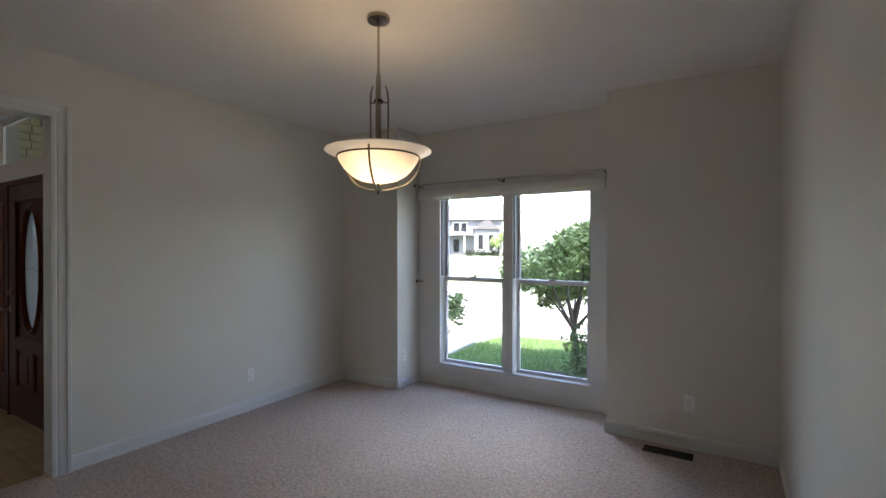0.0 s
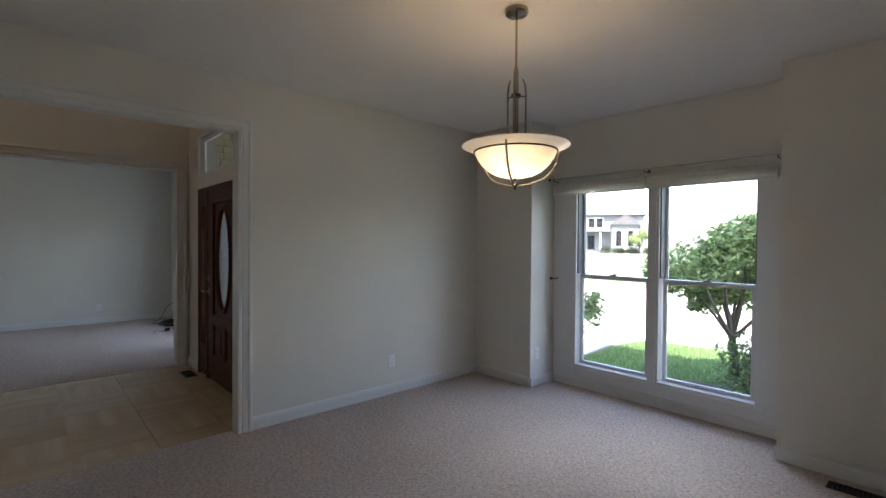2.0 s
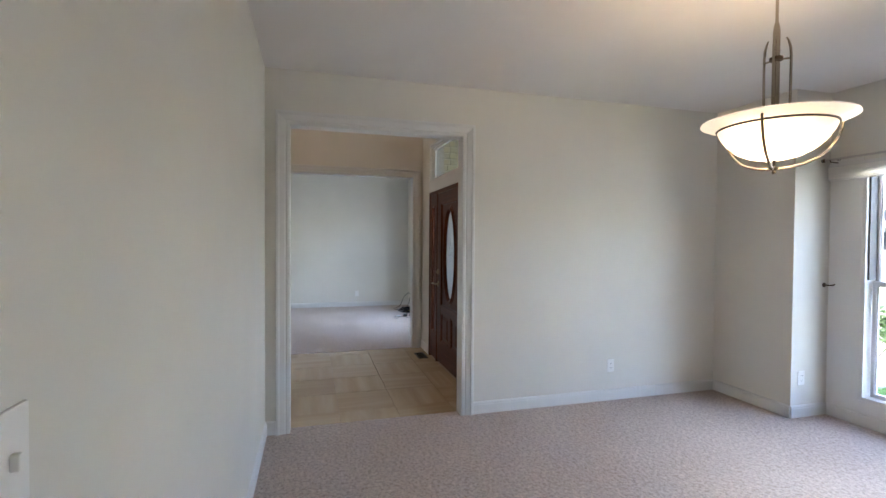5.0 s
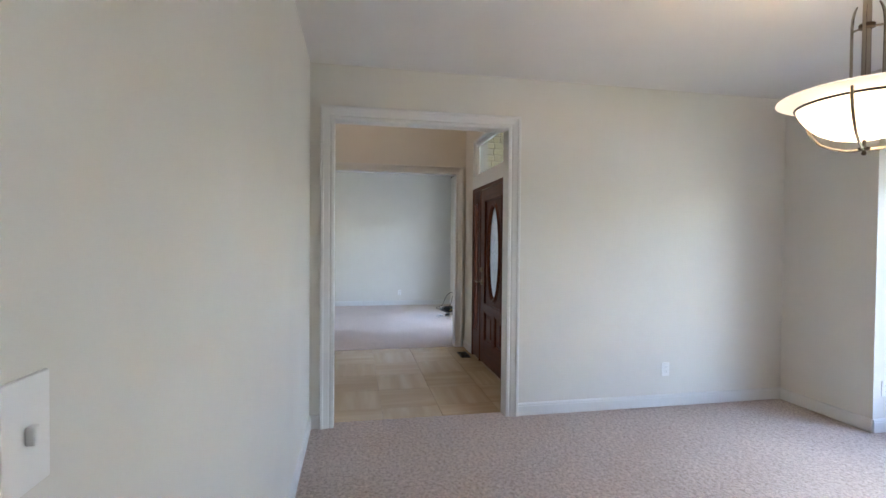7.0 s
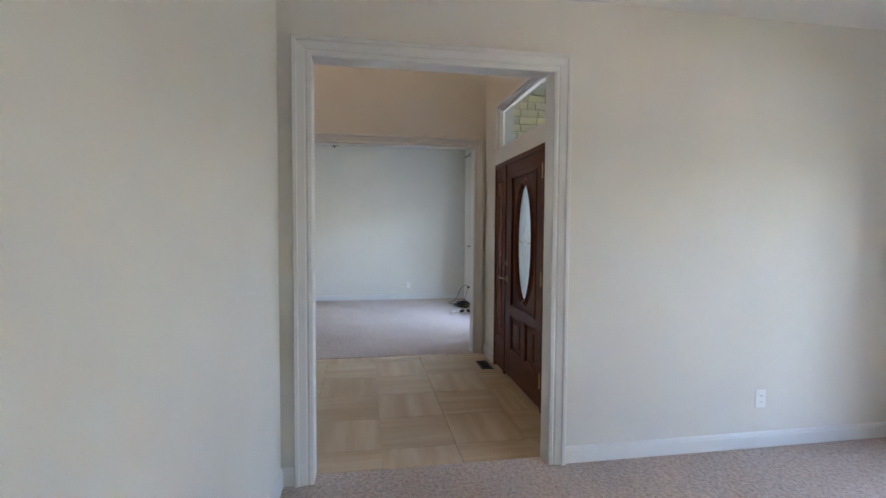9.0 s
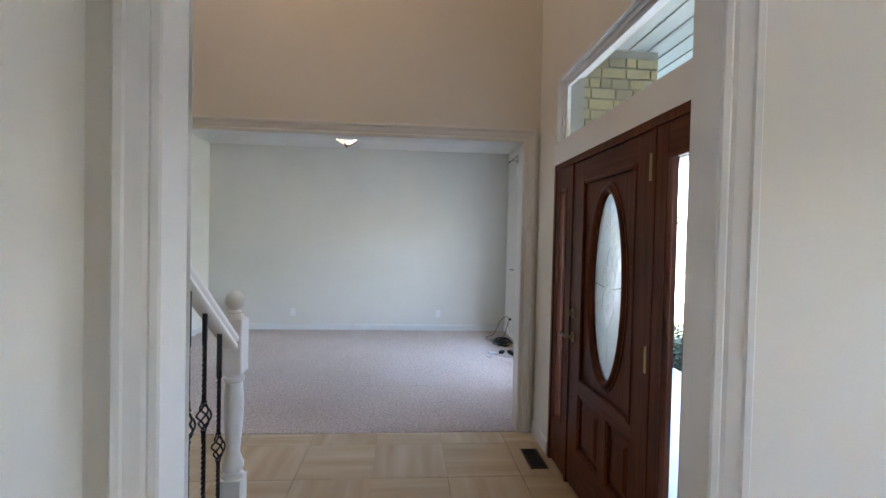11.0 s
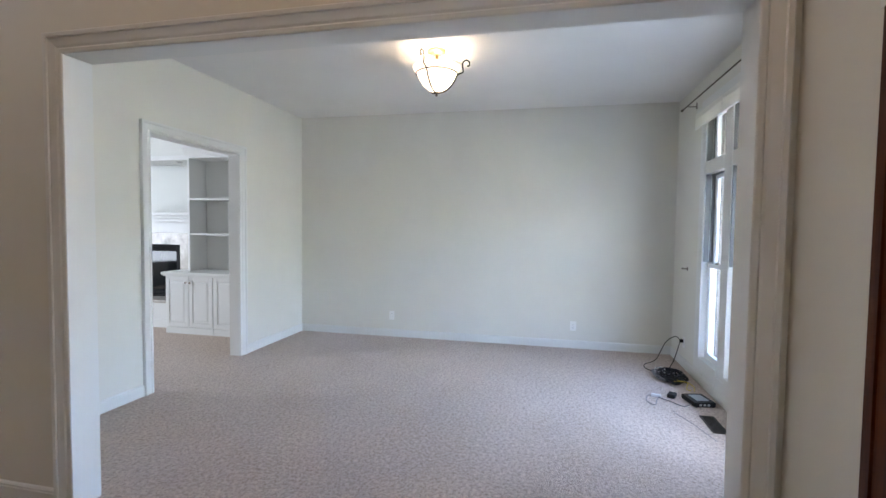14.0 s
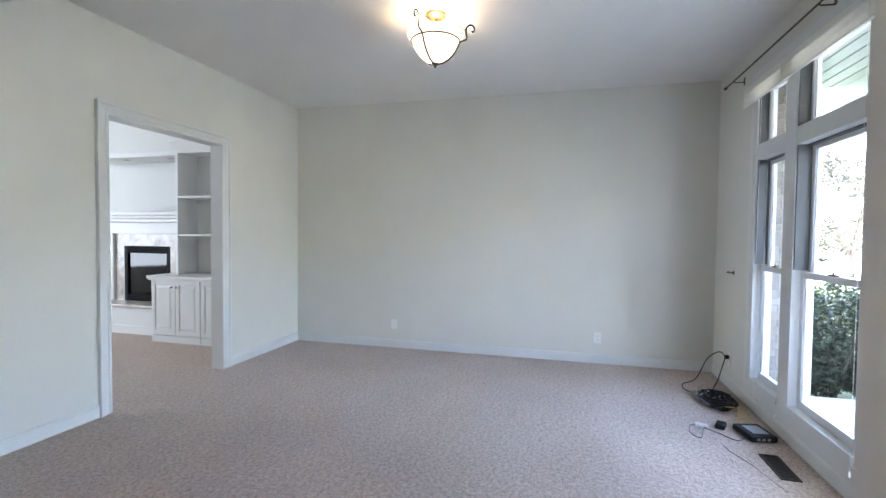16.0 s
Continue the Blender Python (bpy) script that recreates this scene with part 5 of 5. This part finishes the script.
part("body", turned(boxed(-0.04, 0.04, -0.018, 0.018, 0.001, 0.026, 0.006), Matrix.Translation((-8.60, 0.845, 0)) @ Matrix.Rotation(radians(70), 4, 'Z')), M_WCABLE, wp)


def cable(name, ctrl, r, material, label):
    o = thing(name, label, "cable", ctrl[0])
    part("lead", tube(bmesh.new(), spline(ctrl, 7), r, 6), material, o, smooth=True)
    return o


def coil(name, cx, cy, n, rad, r, material, label, zt=0.05):
    pts = []
    for i in range(n):
        a = i * 1.05 + rng.uniform(-0.25, 0.25)
        rr = rad * rng.uniform(0.5, 1.1)
        pts.append((cx + rr * 1.25 * math.cos(a), cy + rr * 0.8 * math.sin(a), r + 0.002 + zt * rng.random() * (1 - 0.5 * rr / rad)))
    return cable(name, pts, r, material, label)


coil("cable_coil", -9.13, 1.10, 66, 0.165, 0.0068, M_BLACK, "tangled coil of black cable on the carpet", 0.12)
coil("cable_coil", -9.22, 1.07, 44, 0.15, 0.0058, M_GREYC, "tangled coil of dark grey cable on the carpet", 0.08)
coil("cable_coil", -9.10, 1.13, 46, 0.12, 0.0062, M_BLACK, "tangled coil of black cable on the carpet", 0.13)
coil("cable_coil", -9.28, 1.02, 10, 0.09, 0.003, M_WCABLE, "loose coil of pale cable on the carpet", 0.12)
o = thing("power_brick", "black power brick among the tangled cables", "power adapter", (-9.1, 1.10, 0.001))
part("body", turned(boxed(-0.07, 0.07, -0.04, 0.04, 0.001, 0.05, 0.01), Matrix.Translation((-9.08, 1.12, 0)) @ Matrix.Rotation(radians(30), 4, 'Z')), M_BLACK, o)
cable("extension_cable", [(-9.66, LN - 0.04, 0.275), (-9.65, LN - 0.06, 0.21), (-9.63, 1.25, 0.08), (-9.52, 1.18, 0.012), (-9.35, 1.16, 0.012), (-9.2, 1.12, 0.03)], 0.0045, M_BLACK, "black power cord from the outlet to the cables")
cable("extension_cable", [(-9.665, LN - 0.04, 0.295), (-9.70, 1.27, 0.32), (-9.73, 1.18, 0.24), (-9.70, 1.08, 0.05), (-9.62, 0.95, 0.010), (-9.45, 0.93, 0.010), (-9.3, 1.02, 0.02)], 0.0045, M_BLACK, "black power cord arching from the outlet")
cable("data_cable", [(-9.0, 1.08, 0.02), (-8.92, 1.10, 0.06), (-8.86, 1.17, 0.07), (-8.80, 1.15, 0.03), (-8.75, 1.17, 0.03)], 0.0032, M_YELLOW, "short yellow data cable")
cable("data_cable", [(-9.05, 1.05, 0.02), (-8.95, 1.17, 0.05), (-8.85, 1.22, 0.04), (-8.75, 1.20, 0.03)], 0.0032, M_YELLOW, "short yellow data cable")
cable("grey_lead", [(-8.60, 0.88, 0.012), (-8.50, 0.83, 0.008), (-8.40, 0.80, 0.006), (-8.38, 0.77, 0.006), (-8.48, 0.74, 0.006), (-8.62, 0.80, 0.006), (-8.50, 0.93, 0.006), (-8.40, 1.02, 0.006), (-8.46, 1.10, 0.02)], 0.0035, M_GREYC, "grey lead looped on the carpet")
cable("thin_wire", [(-8.28, 0.90, 0.006), (-8.2, 0.92, 0.005), (-8.05, 0.98, 0.005), (-7.9, 1.02, 0.005), (-7.75, 1.06, 0.005)], 0.0018, M_GREYC, "thin grey wire across the carpet")
pl = thing("plug", "black plug in the wall outlet", "plug", (-9.66, LN - 0.01, 0.285))
part("body", boxed(-9.676, -9.644, LN - 0.045, LN - 0.0092, 0.268, 0.302, 0.004), M_BLACK, pl)


# ---- outdoors ----
GZ = -0.45
structure("ground", boxed(-600, 600, -600, 900, GZ - 1, GZ), M_LAWN, "mown green lawn", "lawn")
bm = bmesh.new()
vs = [bm.verts.new((-1.55 + (1.75 + 0.15 * math.sin(3 * a)) * math.cos(a), 4.95 + (1.42 + 0.12 * math.cos(2 * a)) * math.sin(a), GZ + 0.02)) for a in [2 * math.pi * i / 40 for i in range(40)]]
bm.faces.new(vs)
structure("planting_bed", bm, M_MULCH, "dark mulch bed below the window", "planting bed")
bm = bmesh.new()
lo, hi = [[bm.verts.new((x, y, z)) for x, y in ((-4.75, 3.31), (-4.35, 3.31), (-4.12, 5.2), (-4.14, 6.3), (-4.26, 7.5), (-4.05, 8.2), (-3.5, 8.55), (-2.6, 8.72), (1.5, 8.9), (12, 9.0), (12, 10.69), (-30, 10.69), (-30, 9.0), (-6.0, 8.9), (-5.1, 8.2), (-4.8, 7.0))] for z in (GZ - 0.2, GZ + 0.035)]
bm.faces.new(hi)
for i in range(len(lo)):
    j = (i + 1) % len(lo)
    bm.faces.new((lo[i], lo[j], hi[j], hi[i]))
structure("front_walk", bm, M_CONCRETE, "pale concrete walk curving from the porch to the street", "walk")
structure("street", boxed(-70, 40, 10.7, 19.0, GZ - 0.5, GZ + 0.02), M_CONCRETE, "pale concrete street beyond the lawn", "street")
structure("porch_floor", boxed(-10.08, W2, FN + 0.17, 3.3, GZ - 0.3, -0.14), M_CONCRETE, "pale concrete porch slab", "porch")
structure("porch_ceiling", boxed(-10.9, W2, LN + 0.205, 2.75, 3.05, 3.12), M_SOFFIT, "grey-green boarded porch ceiling", "porch ceiling")
structure("porch_ceiling_inner", boxed(-6.0, W2, FN + 0.165, LN + 0.2, 3.05, 3.12), M_SOFFIT, "grey-green boarded porch ceiling", "porch ceiling")
for i in range(16):
    y = FN + 0.20 + i * 0.155
    structure("trim", boxed(-10.9 if y > LN + 0.21 else -5.99, W2, y, y + 0.008, 3.042, 3.0495), M_MORTAR, "joint bead of the boarded porch ceiling", "trim")
structure("porch_beam", boxed(-10.9, W2, 2.75, 2.95, 2.52, 3.12), M_SOFFIT, "grey-green porch beam", "porch beam")
# unseen house shell, added to block the sun and shade the near lawn
structure("roof", boxed(-11.2, 1.2, -10.0, 3.8, 5.75, 5.95), M_ROOF, "unseen house roof, added to cast shade", "roof")
wall("wall_outer_south", "y", -10.0, -9.9, -11.2, 1.2, GZ, 5.75, [], M_SIDING, "unseen pale outer wall, added to cast shade")
wall("wall_outer_west", "x", -11.2, -11.1, -9.9, 1.55, GZ, 5.75, [], M_SIDING, "unseen pale outer wall, added to cast shade")
wall("wall_outer_east", "x", 1.1, 1.2, -9.9, 3.7, GZ, 5.75, [], M_SIDING, "unseen pale outer wall, added to cast shade")
wall("wall_outer_north", "y", 3.72, 3.80, -3.75, 1.1, 2.95, 5.75, [], M_SIDING, "unseen pale outer wall, added to cast shade")
wall("wall_outer_upper", "y", 2.0, 2.1, -11.1, -3.75, 3.14, 5.75, [], M_SIDING, "unseen pale outer wall above the porch, added to cast shade")


def leaf_cloud(name, centres, n, size, material, parent, seed, flat=1.0, label=""):
    """Many small bent leaves scattered in clumps."""
    r = random.Random(seed)
    verts, faces = [], []
    for _ in range(n):
        cx, cy, cz, rad = r.choice(centres)
        while True:
            d = Vector((r.uniform(-1, 1), r.uniform(-1, 1), r.uniform(-1, 1)))
            if 0.05 < d.length < 1:
                break
        d = d.normalized() * d.length ** 0.6
        p = Vector((cx + d.x * rad, cy + d.y * rad, cz + d.z * rad * flat))
        a = Vector((r.gauss(0, 1), r.gauss(0, 1), r.gauss(0, 0.6))).normalized()
        b = a.cross(Vector((r.gauss(0, 1), r.gauss(0, 1), r.gauss(0, 1)))).normalized()
        s = size * r.uniform(0.6, 1.3)
        c = a.cross(b) * s * 0.18
        k = len(verts)
        verts += [p - a * s, p - b * s * 0.42 + c, p + a * s, p + b * s * 0.42 + c]
        faces += [(k, k + 1, k + 2), (k, k + 2, k + 3)]
    me = bpy.data.meshes.new(name)
    me.from_pydata([tuple(v) for v in verts], [], faces)
    me.materials.append(material)
    ob = new(name, me)
    if parent is not None:
        ob.parent = parent
        ob.matrix_parent_inverse = Matrix.Translation(-parent.location)
    if label:
        ob["label"] = label
    return ob


def tree(name, x, y, z, trunk_h, crown_r, crown_z, n, size, material, seed, label, category="tree", trunk_r=0.05, squash=0.75):
    r = random.Random(seed)
    o = thing(name, label, category, (x, y, z))
    bm = bmesh.new()
    fork = Vector((x + r.uniform(-0.05, 0.05), y, z + trunk_h))
    tube(bm, spline([(x, y, z - 0.05), (x + 0.03, y, z + trunk_h * 0.5), tuple(fork)], 5), [trunk_r * (1.25 - 0.35 * i / 10) for i in range(11)], 9)
    centres = []
    for k in range(9):
        a = 2 * math.pi * k / 9 + r.uniform(-0.3, 0.3)
        f = r.uniform(0.35, 0.85)
        tip = Vector((x + crown_r * f * math.cos(a), y + crown_r * f * math.sin(a), crown_z + crown_r * squash * r.uniform(-0.5, 0.75)))
        mid = fork.lerp(tip, 0.5) + Vector((r.uniform(-0.1, 0.1), r.uniform(-0.1, 0.1), r.uniform(0.0, 0.1))) * crown_r
        pts = spline([tuple(fork), tuple(mid), tuple(tip)], 4)
        tube(bm, pts, [trunk_r * (0.6 - 0.5 * i / 8) for i in range(9)], 6)
        for q in range(3):
            e = tip + Vector((r.uniform(-1, 1), r.uniform(-1, 1), r.uniform(-0.6, 0.8))) * crown_r * 0.3
            tube(bm, [tuple(mid.lerp(tip, 0.5)), tuple(e)], [trunk_r * 0.2, trunk_r * 0.06], 5)
            centres.append((e.x, e.y, e.z, crown_r * r.uniform(0.16, 0.30)))
        centres.append((tip.x, tip.y, tip.z, crown_r * r.uniform(0.2, 0.36)))
    part("trunk", bm, M_BARK, o, "grey branching trunk", smooth=True)
    leaf_cloud("crown", centres, n, size, material, o, seed + 1)
    return o


tree("ornamental_tree", -1.90, 6.35, GZ, 0.66, 1.0, 1.08, 11500, 0.050, M_LEAF, 11, "small ornamental tree with a leafy rounded crown", trunk_r=0.05, squash=0.72)
tree("garden_shrub", -3.34, 4.75, GZ, 0.6, 0.40, 0.66, 1100, 0.045, M_LEAF, 23, "young leafy shrub beside the window", "shrub", 0.02, 0.6)


def bush(x, y, z, rx, rz, n, seed, label, material=M_LEAF2, size=0.035, sx=1.0, category="bush"):
    r = random.Random(seed)
    o = thing("bush", label, category, (x, y, z))
    bm = bmesh.new()
    cs = []
    for k in range(14):
        a, f = r.uniform(0, 6.28), r.uniform(0.1, 0.75)
        e = (x + sx * rx * f * math.cos(a), y + rx * f * math.sin(a), z + rz * r.uniform(0.3, 0.85))
        tube(bm, [(x + r.uniform(-0.08, 0.08) * sx, y + r.uniform(-0.08, 0.08), z - 0.02), e], [0.012, 0.004], 5)
        cs.append((*e, rx * 0.38))
        cs.append((e[0], e[1], z + rz * 0.25, rx * 0.36))
    part("stems", bm, M_BARK, o)
    leaf_cloud("foliage", cs, n, size, material, o, seed + 5)
    return o


bush(-1.62, 6.0, GZ, 0.5, 0.85, 2600, 31, "low green shrub at the foot of the tree", material=M_LEAF4)
for i in range(9):
    hgt = 1.45 if i < 5 else 0.72
    bush(-13.4 + i * 0.82, 3.85, GZ, 0.62, hgt, 2600, 40 + i, "clipped dark green hedge bush along the porch", sx=1.0, size=0.04)
for x, y in ((-10.72, 2.62), (-10.85, 3.12), (-11.3, 2.5)):
    bush(x, y, GZ, 0.50, 1.38, 3000, int(60 + y * 4), "clipped dark green hedge bush at the end of the porch", size=0.04)
for i in range(2):
    bush(-6.2 + i * 0.9, 4.6, GZ, 0.5, 0.8, 1200, 70 + i, "low green garden bush by the walk")
tree("blossom_tree", -25.5, 10.2, GZ, 1.2, 3.0, 2.5, 6500, 0.10, M_LEAF3, 90, "pale blossoming tree on the lawn", trunk_r=0.1)
tree("garden_tree", -41.0, 88.0, GZ, 1.2, 2.2, 2.6, 2500, 0.2, M_LEAF, 95, "leafy tree beside the house across the lawn", trunk_r=0.14)

# grass in the shade of the house
r = random.Random(3)
verts, faces = [], []
for _ in range(60000):
    x, y = r.uniform(-4.2, 1.8), 3.9 + 4.75 * r.random() ** 1.1
    if ((x + 1.55) / 1.7) ** 2 + ((y - 4.95) / 1.4) ** 2 < 1 or y > 8.5 + 0.12 * (x + 3.5) or (x < -4.1 and y > 5):
        continue
    h, a, w = r.uniform(0.035, 0.085), r.uniform(0, 6.283), 0.005
    dx, dy = r.uniform(-0.03, 0.03), r.uniform(-0.03, 0.03)
    k = len(verts)
    verts += [(x - w * math.cos(a), y - w * math.sin(a), GZ), (x + w * math.cos(a), y + w * math.sin(a), GZ), (x + dx, y + dy, GZ + h)]
    faces.append((k, k + 1, k + 2))
me = bpy.data.meshes.new("grass")
me.from_pydata(verts, [], faces)
me.materials.append(M_GRASS)
tagged(new("grass", me), "short green lawn grass near the window", "grass", kind="stuff")


def far_house(x, y, turn):
    """Two-storey house across the lawn, with a gabled bay, porch and arched windows."""
    o = thing("house", "pale two-storey house with grey roof across the lawn", "house", (0, 0, 0))
    P = Matrix.Translation((x, y, 0.3)) @ Matrix.Rotation(radians(turn), 4, 'Z') @ Matrix.Scale(1.33, 4)
    def pp(name, bm, m, parent=o, label=""):
        return part(name, turned(bm, P), m, parent, label)
    walls = pp("wall", boxed(-9, 6, 0, 9, -0.7, 5.6), M_SIDING)
    bm = bmesh.new()
    v = [[bm.verts.new(p) for p in ((xx, -0.6, 5.5), (xx, 9.6, 5.5), (xx, 4.5, 8.6))] for xx in (-9.5, 6.5)]
    bm.faces.new(v[0]); bm.faces.new(v[1])
    for i in range(3):
        bm.faces.new((v[0][i], v[0][(i + 1) % 3], v[1][(i + 1) % 3], v[1][i]))
    pp("roof", bm, M_ROOF)
    pp("porch_roof", boxed(-9.2, 1.0, -1.8, 0.0, 2.75, 2.95), M_ROOF)
    for xx in (-8.8, -6.2, -3.4, -0.6):
        pp("porch_post", boxed(xx, xx + 0.2, -1.7, -1.5, 0, 2.75), M_TRIM)
    bay = pp("bay", boxed(1.2, 5.2, -1.2, 0.0, 0, 4.0), M_SIDING)
    bm = bmesh.new()
    v = [[bm.verts.new(p) for p in ((0.9, yy, 3.9), (5.5, yy, 3.9), (3.2, yy, 5.7))] for yy in (-1.6, 0.4)]
    bm.faces.new(v[0]); bm.faces.new(v[1])
    for i in range(3):
        bm.faces.new((v[0][i], v[0][(i + 1) % 3], v[1][(i + 1) % 3], v[1][i]))
    pp("bay_roof", bm, M_ROOF)
    for xx, yy, z0, z1, w in ((-7.6, -0.04, 3.5, 5.0, 1.0), (-6.3, -0.04, 3.5, 5.0, 1.0), (-2.4, -0.04, 3.5, 5.0, 1.0), (-1.1, -0.04, 3.5, 5.0, 1.0), (-7.0, -0.04, 0.7, 2.3, 1.3), (-4.6, -0.04, 0.7, 2.3, 1.2), (1.8, -1.24, 0.5, 3.0, 0.9), (3.6, -1.24, 0.5, 3.0, 0.9)):
        w_ = pp("window", boxed(xx - 0.1, xx + w + 0.1, yy - 0.02, yy + 0.04, z0 - 0.1, z1 + 0.1), M_TRIM)
        pp("pane", boxed(xx, xx + w, yy - 0.05, yy - 0.021, z0, z1), M_HWIN, w_)
    pp("door", boxed(-2.4, -1.4, -0.08, 0.0, 0, 2.2), M_HWIN)
    return o


far_house(-50.7, 92.0, 29)
for i in range(8):
    a = 0.50 - 0.028 * i
    bush(-100 * math.sin(a) * 0.97, 97 * math.cos(a), GZ, 1.5, 1.6, 500, 130 + i, "round green bush near the far house", size=0.16)
for i in range(14):
    a = -0.15 + 0.095 * i
    if 0.25 < a < 0.70:
        continue
    tree("far_tree", -170 * math.sin(a), 170 * math.cos(a), GZ, 3.5, 6.0, 7.0, 1100, 0.5, M_LEAF, 160 + i, "tall leafy tree in the distance", trunk_r=0.3)


# ---- pieces: foyer tiles, porch stone and brick ----
T = 0.485
tile_me = {}
for key, material in (("a", M_TILE_A), ("b", M_TILE_B)):
    bm = boxed(-T / 2 + 0.0016, T / 2 - 0.0016, -T / 2 + 0.0016, T / 2 - 0.0016, -0.008, 0.0)
    me = bpy.data.meshes.new("tile")
    bmesh.ops.recalc_face_normals(bm, faces=bm.faces)
    bm.to_mesh(me)
    bm.free()
    me.materials.append(material)
    tile_me[key] = me
for i in range(-2, 4):
    for k in range(-12, 3):
        x, y = -5.39 + T * (i + 0.5), -0.53 + T * (k + 0.5)
        x0, x1 = max(x - T / 2, F1), min(x + T / 2, W1 - 0.09)
        y0, y1 = max(y - T / 2, -6.0), min(y + T / 2, FN)
        if x1 - x0 < 0.02 or y1 - y0 < 0.02:
            continue
        ob = new("tile", tile_me["a" if (i + k) % 2 else "b"])
        ob.parent = floor_foyer
        ob.location = ((x0 + x1) / 2, (y0 + y1) / 2, 0.0)
        ob.scale = ((x1 - x0) / T, (y1 - y0) / T, 1)


def masonry(holder, name, material, x0, x1, y0, y1, z0, z1, h, lengths, joint, face, seed, proud=0.008):
    """Courses of separate pieces on one face of a wall. face: 'x' looks to +x, 'y' looks to +y, '-x', '-y'."""
    r = random.Random(seed)
    meshes = {}
    for ln in lengths:
        bm = boxed(-0.012, proud, -ln / 2, ln / 2, -h / 2 + joint / 2, h / 2 - joint / 2)
        es = [e for e in bm.edges if all(v.co.x > 0 for v in e.verts)]
        bmesh.ops.bevel(bm, geom=es, offset=0.004, segments=1, affect='EDGES')
        me = bpy.data.meshes.new(name)
        bmesh.ops.recalc_face_normals(bm, faces=bm.faces)
        bm.to_mesh(me)
        bm.free()
        me.materials.append(material)
        meshes[ln] = me
    u0, u1 = (y0, y1) if face.endswith("x") else (x0, x1)
    z, row = z0 + h / 2, 0
    while z + h / 2 <= z1 + 0.001:
        u = u0 - (lengths[0] * 0.5 if row % 2 else 0)
        while u < u1 - 0.03:
            ln = r.choice(lengths)
            a, b = max(u, u0), min(u + ln, u1)
            if b - a > 0.03:
                ob = new(name, meshes[ln])
                ob.parent = holder
                c = (a + b) / 2
                rot = {"x": 0, "-x": 180, "y": 90, "-y": -90}[face]
                px = (x1 if face == "x" else x0, c) if face.endswith("x") else (c, y1 if face == "y" else y0)
                ob.location = (px[0], px[1], z)
                ob.rotation_euler = (0, 0, radians(rot))
                ob.scale = (r.uniform(0.7, 1.3), (b - a - joint) / ln, 1)
            u += ln
        z += h
        row += 1


pw = structure("wall_porch_side", boxed(F2 + 0.001, -6.0, FN + 0.162, 1.61, GZ, 3.045), M_MORTAR, "buff limestone wall beside the porch", "wall")
masonry(pw, "stone", M_STONE, F2, -6.0, FN + 0.165, 1.61, -0.135, 3.04, 0.082, [0.09, 0.14, 0.20], 0.012, "x", 5, 0.02)
pier = structure("porch_pier", boxed(-10.75, -10.35, 1.78, 2.16, GZ, 3.045), M_MORTAR, "pale brick porch pier", "pier")
masonry(pier, "brick", M_BRICK, -10.75, -10.35, 1.78, 2.16, -0.135, 3.04, 0.0762, [0.203], 0.010, "x", 6)
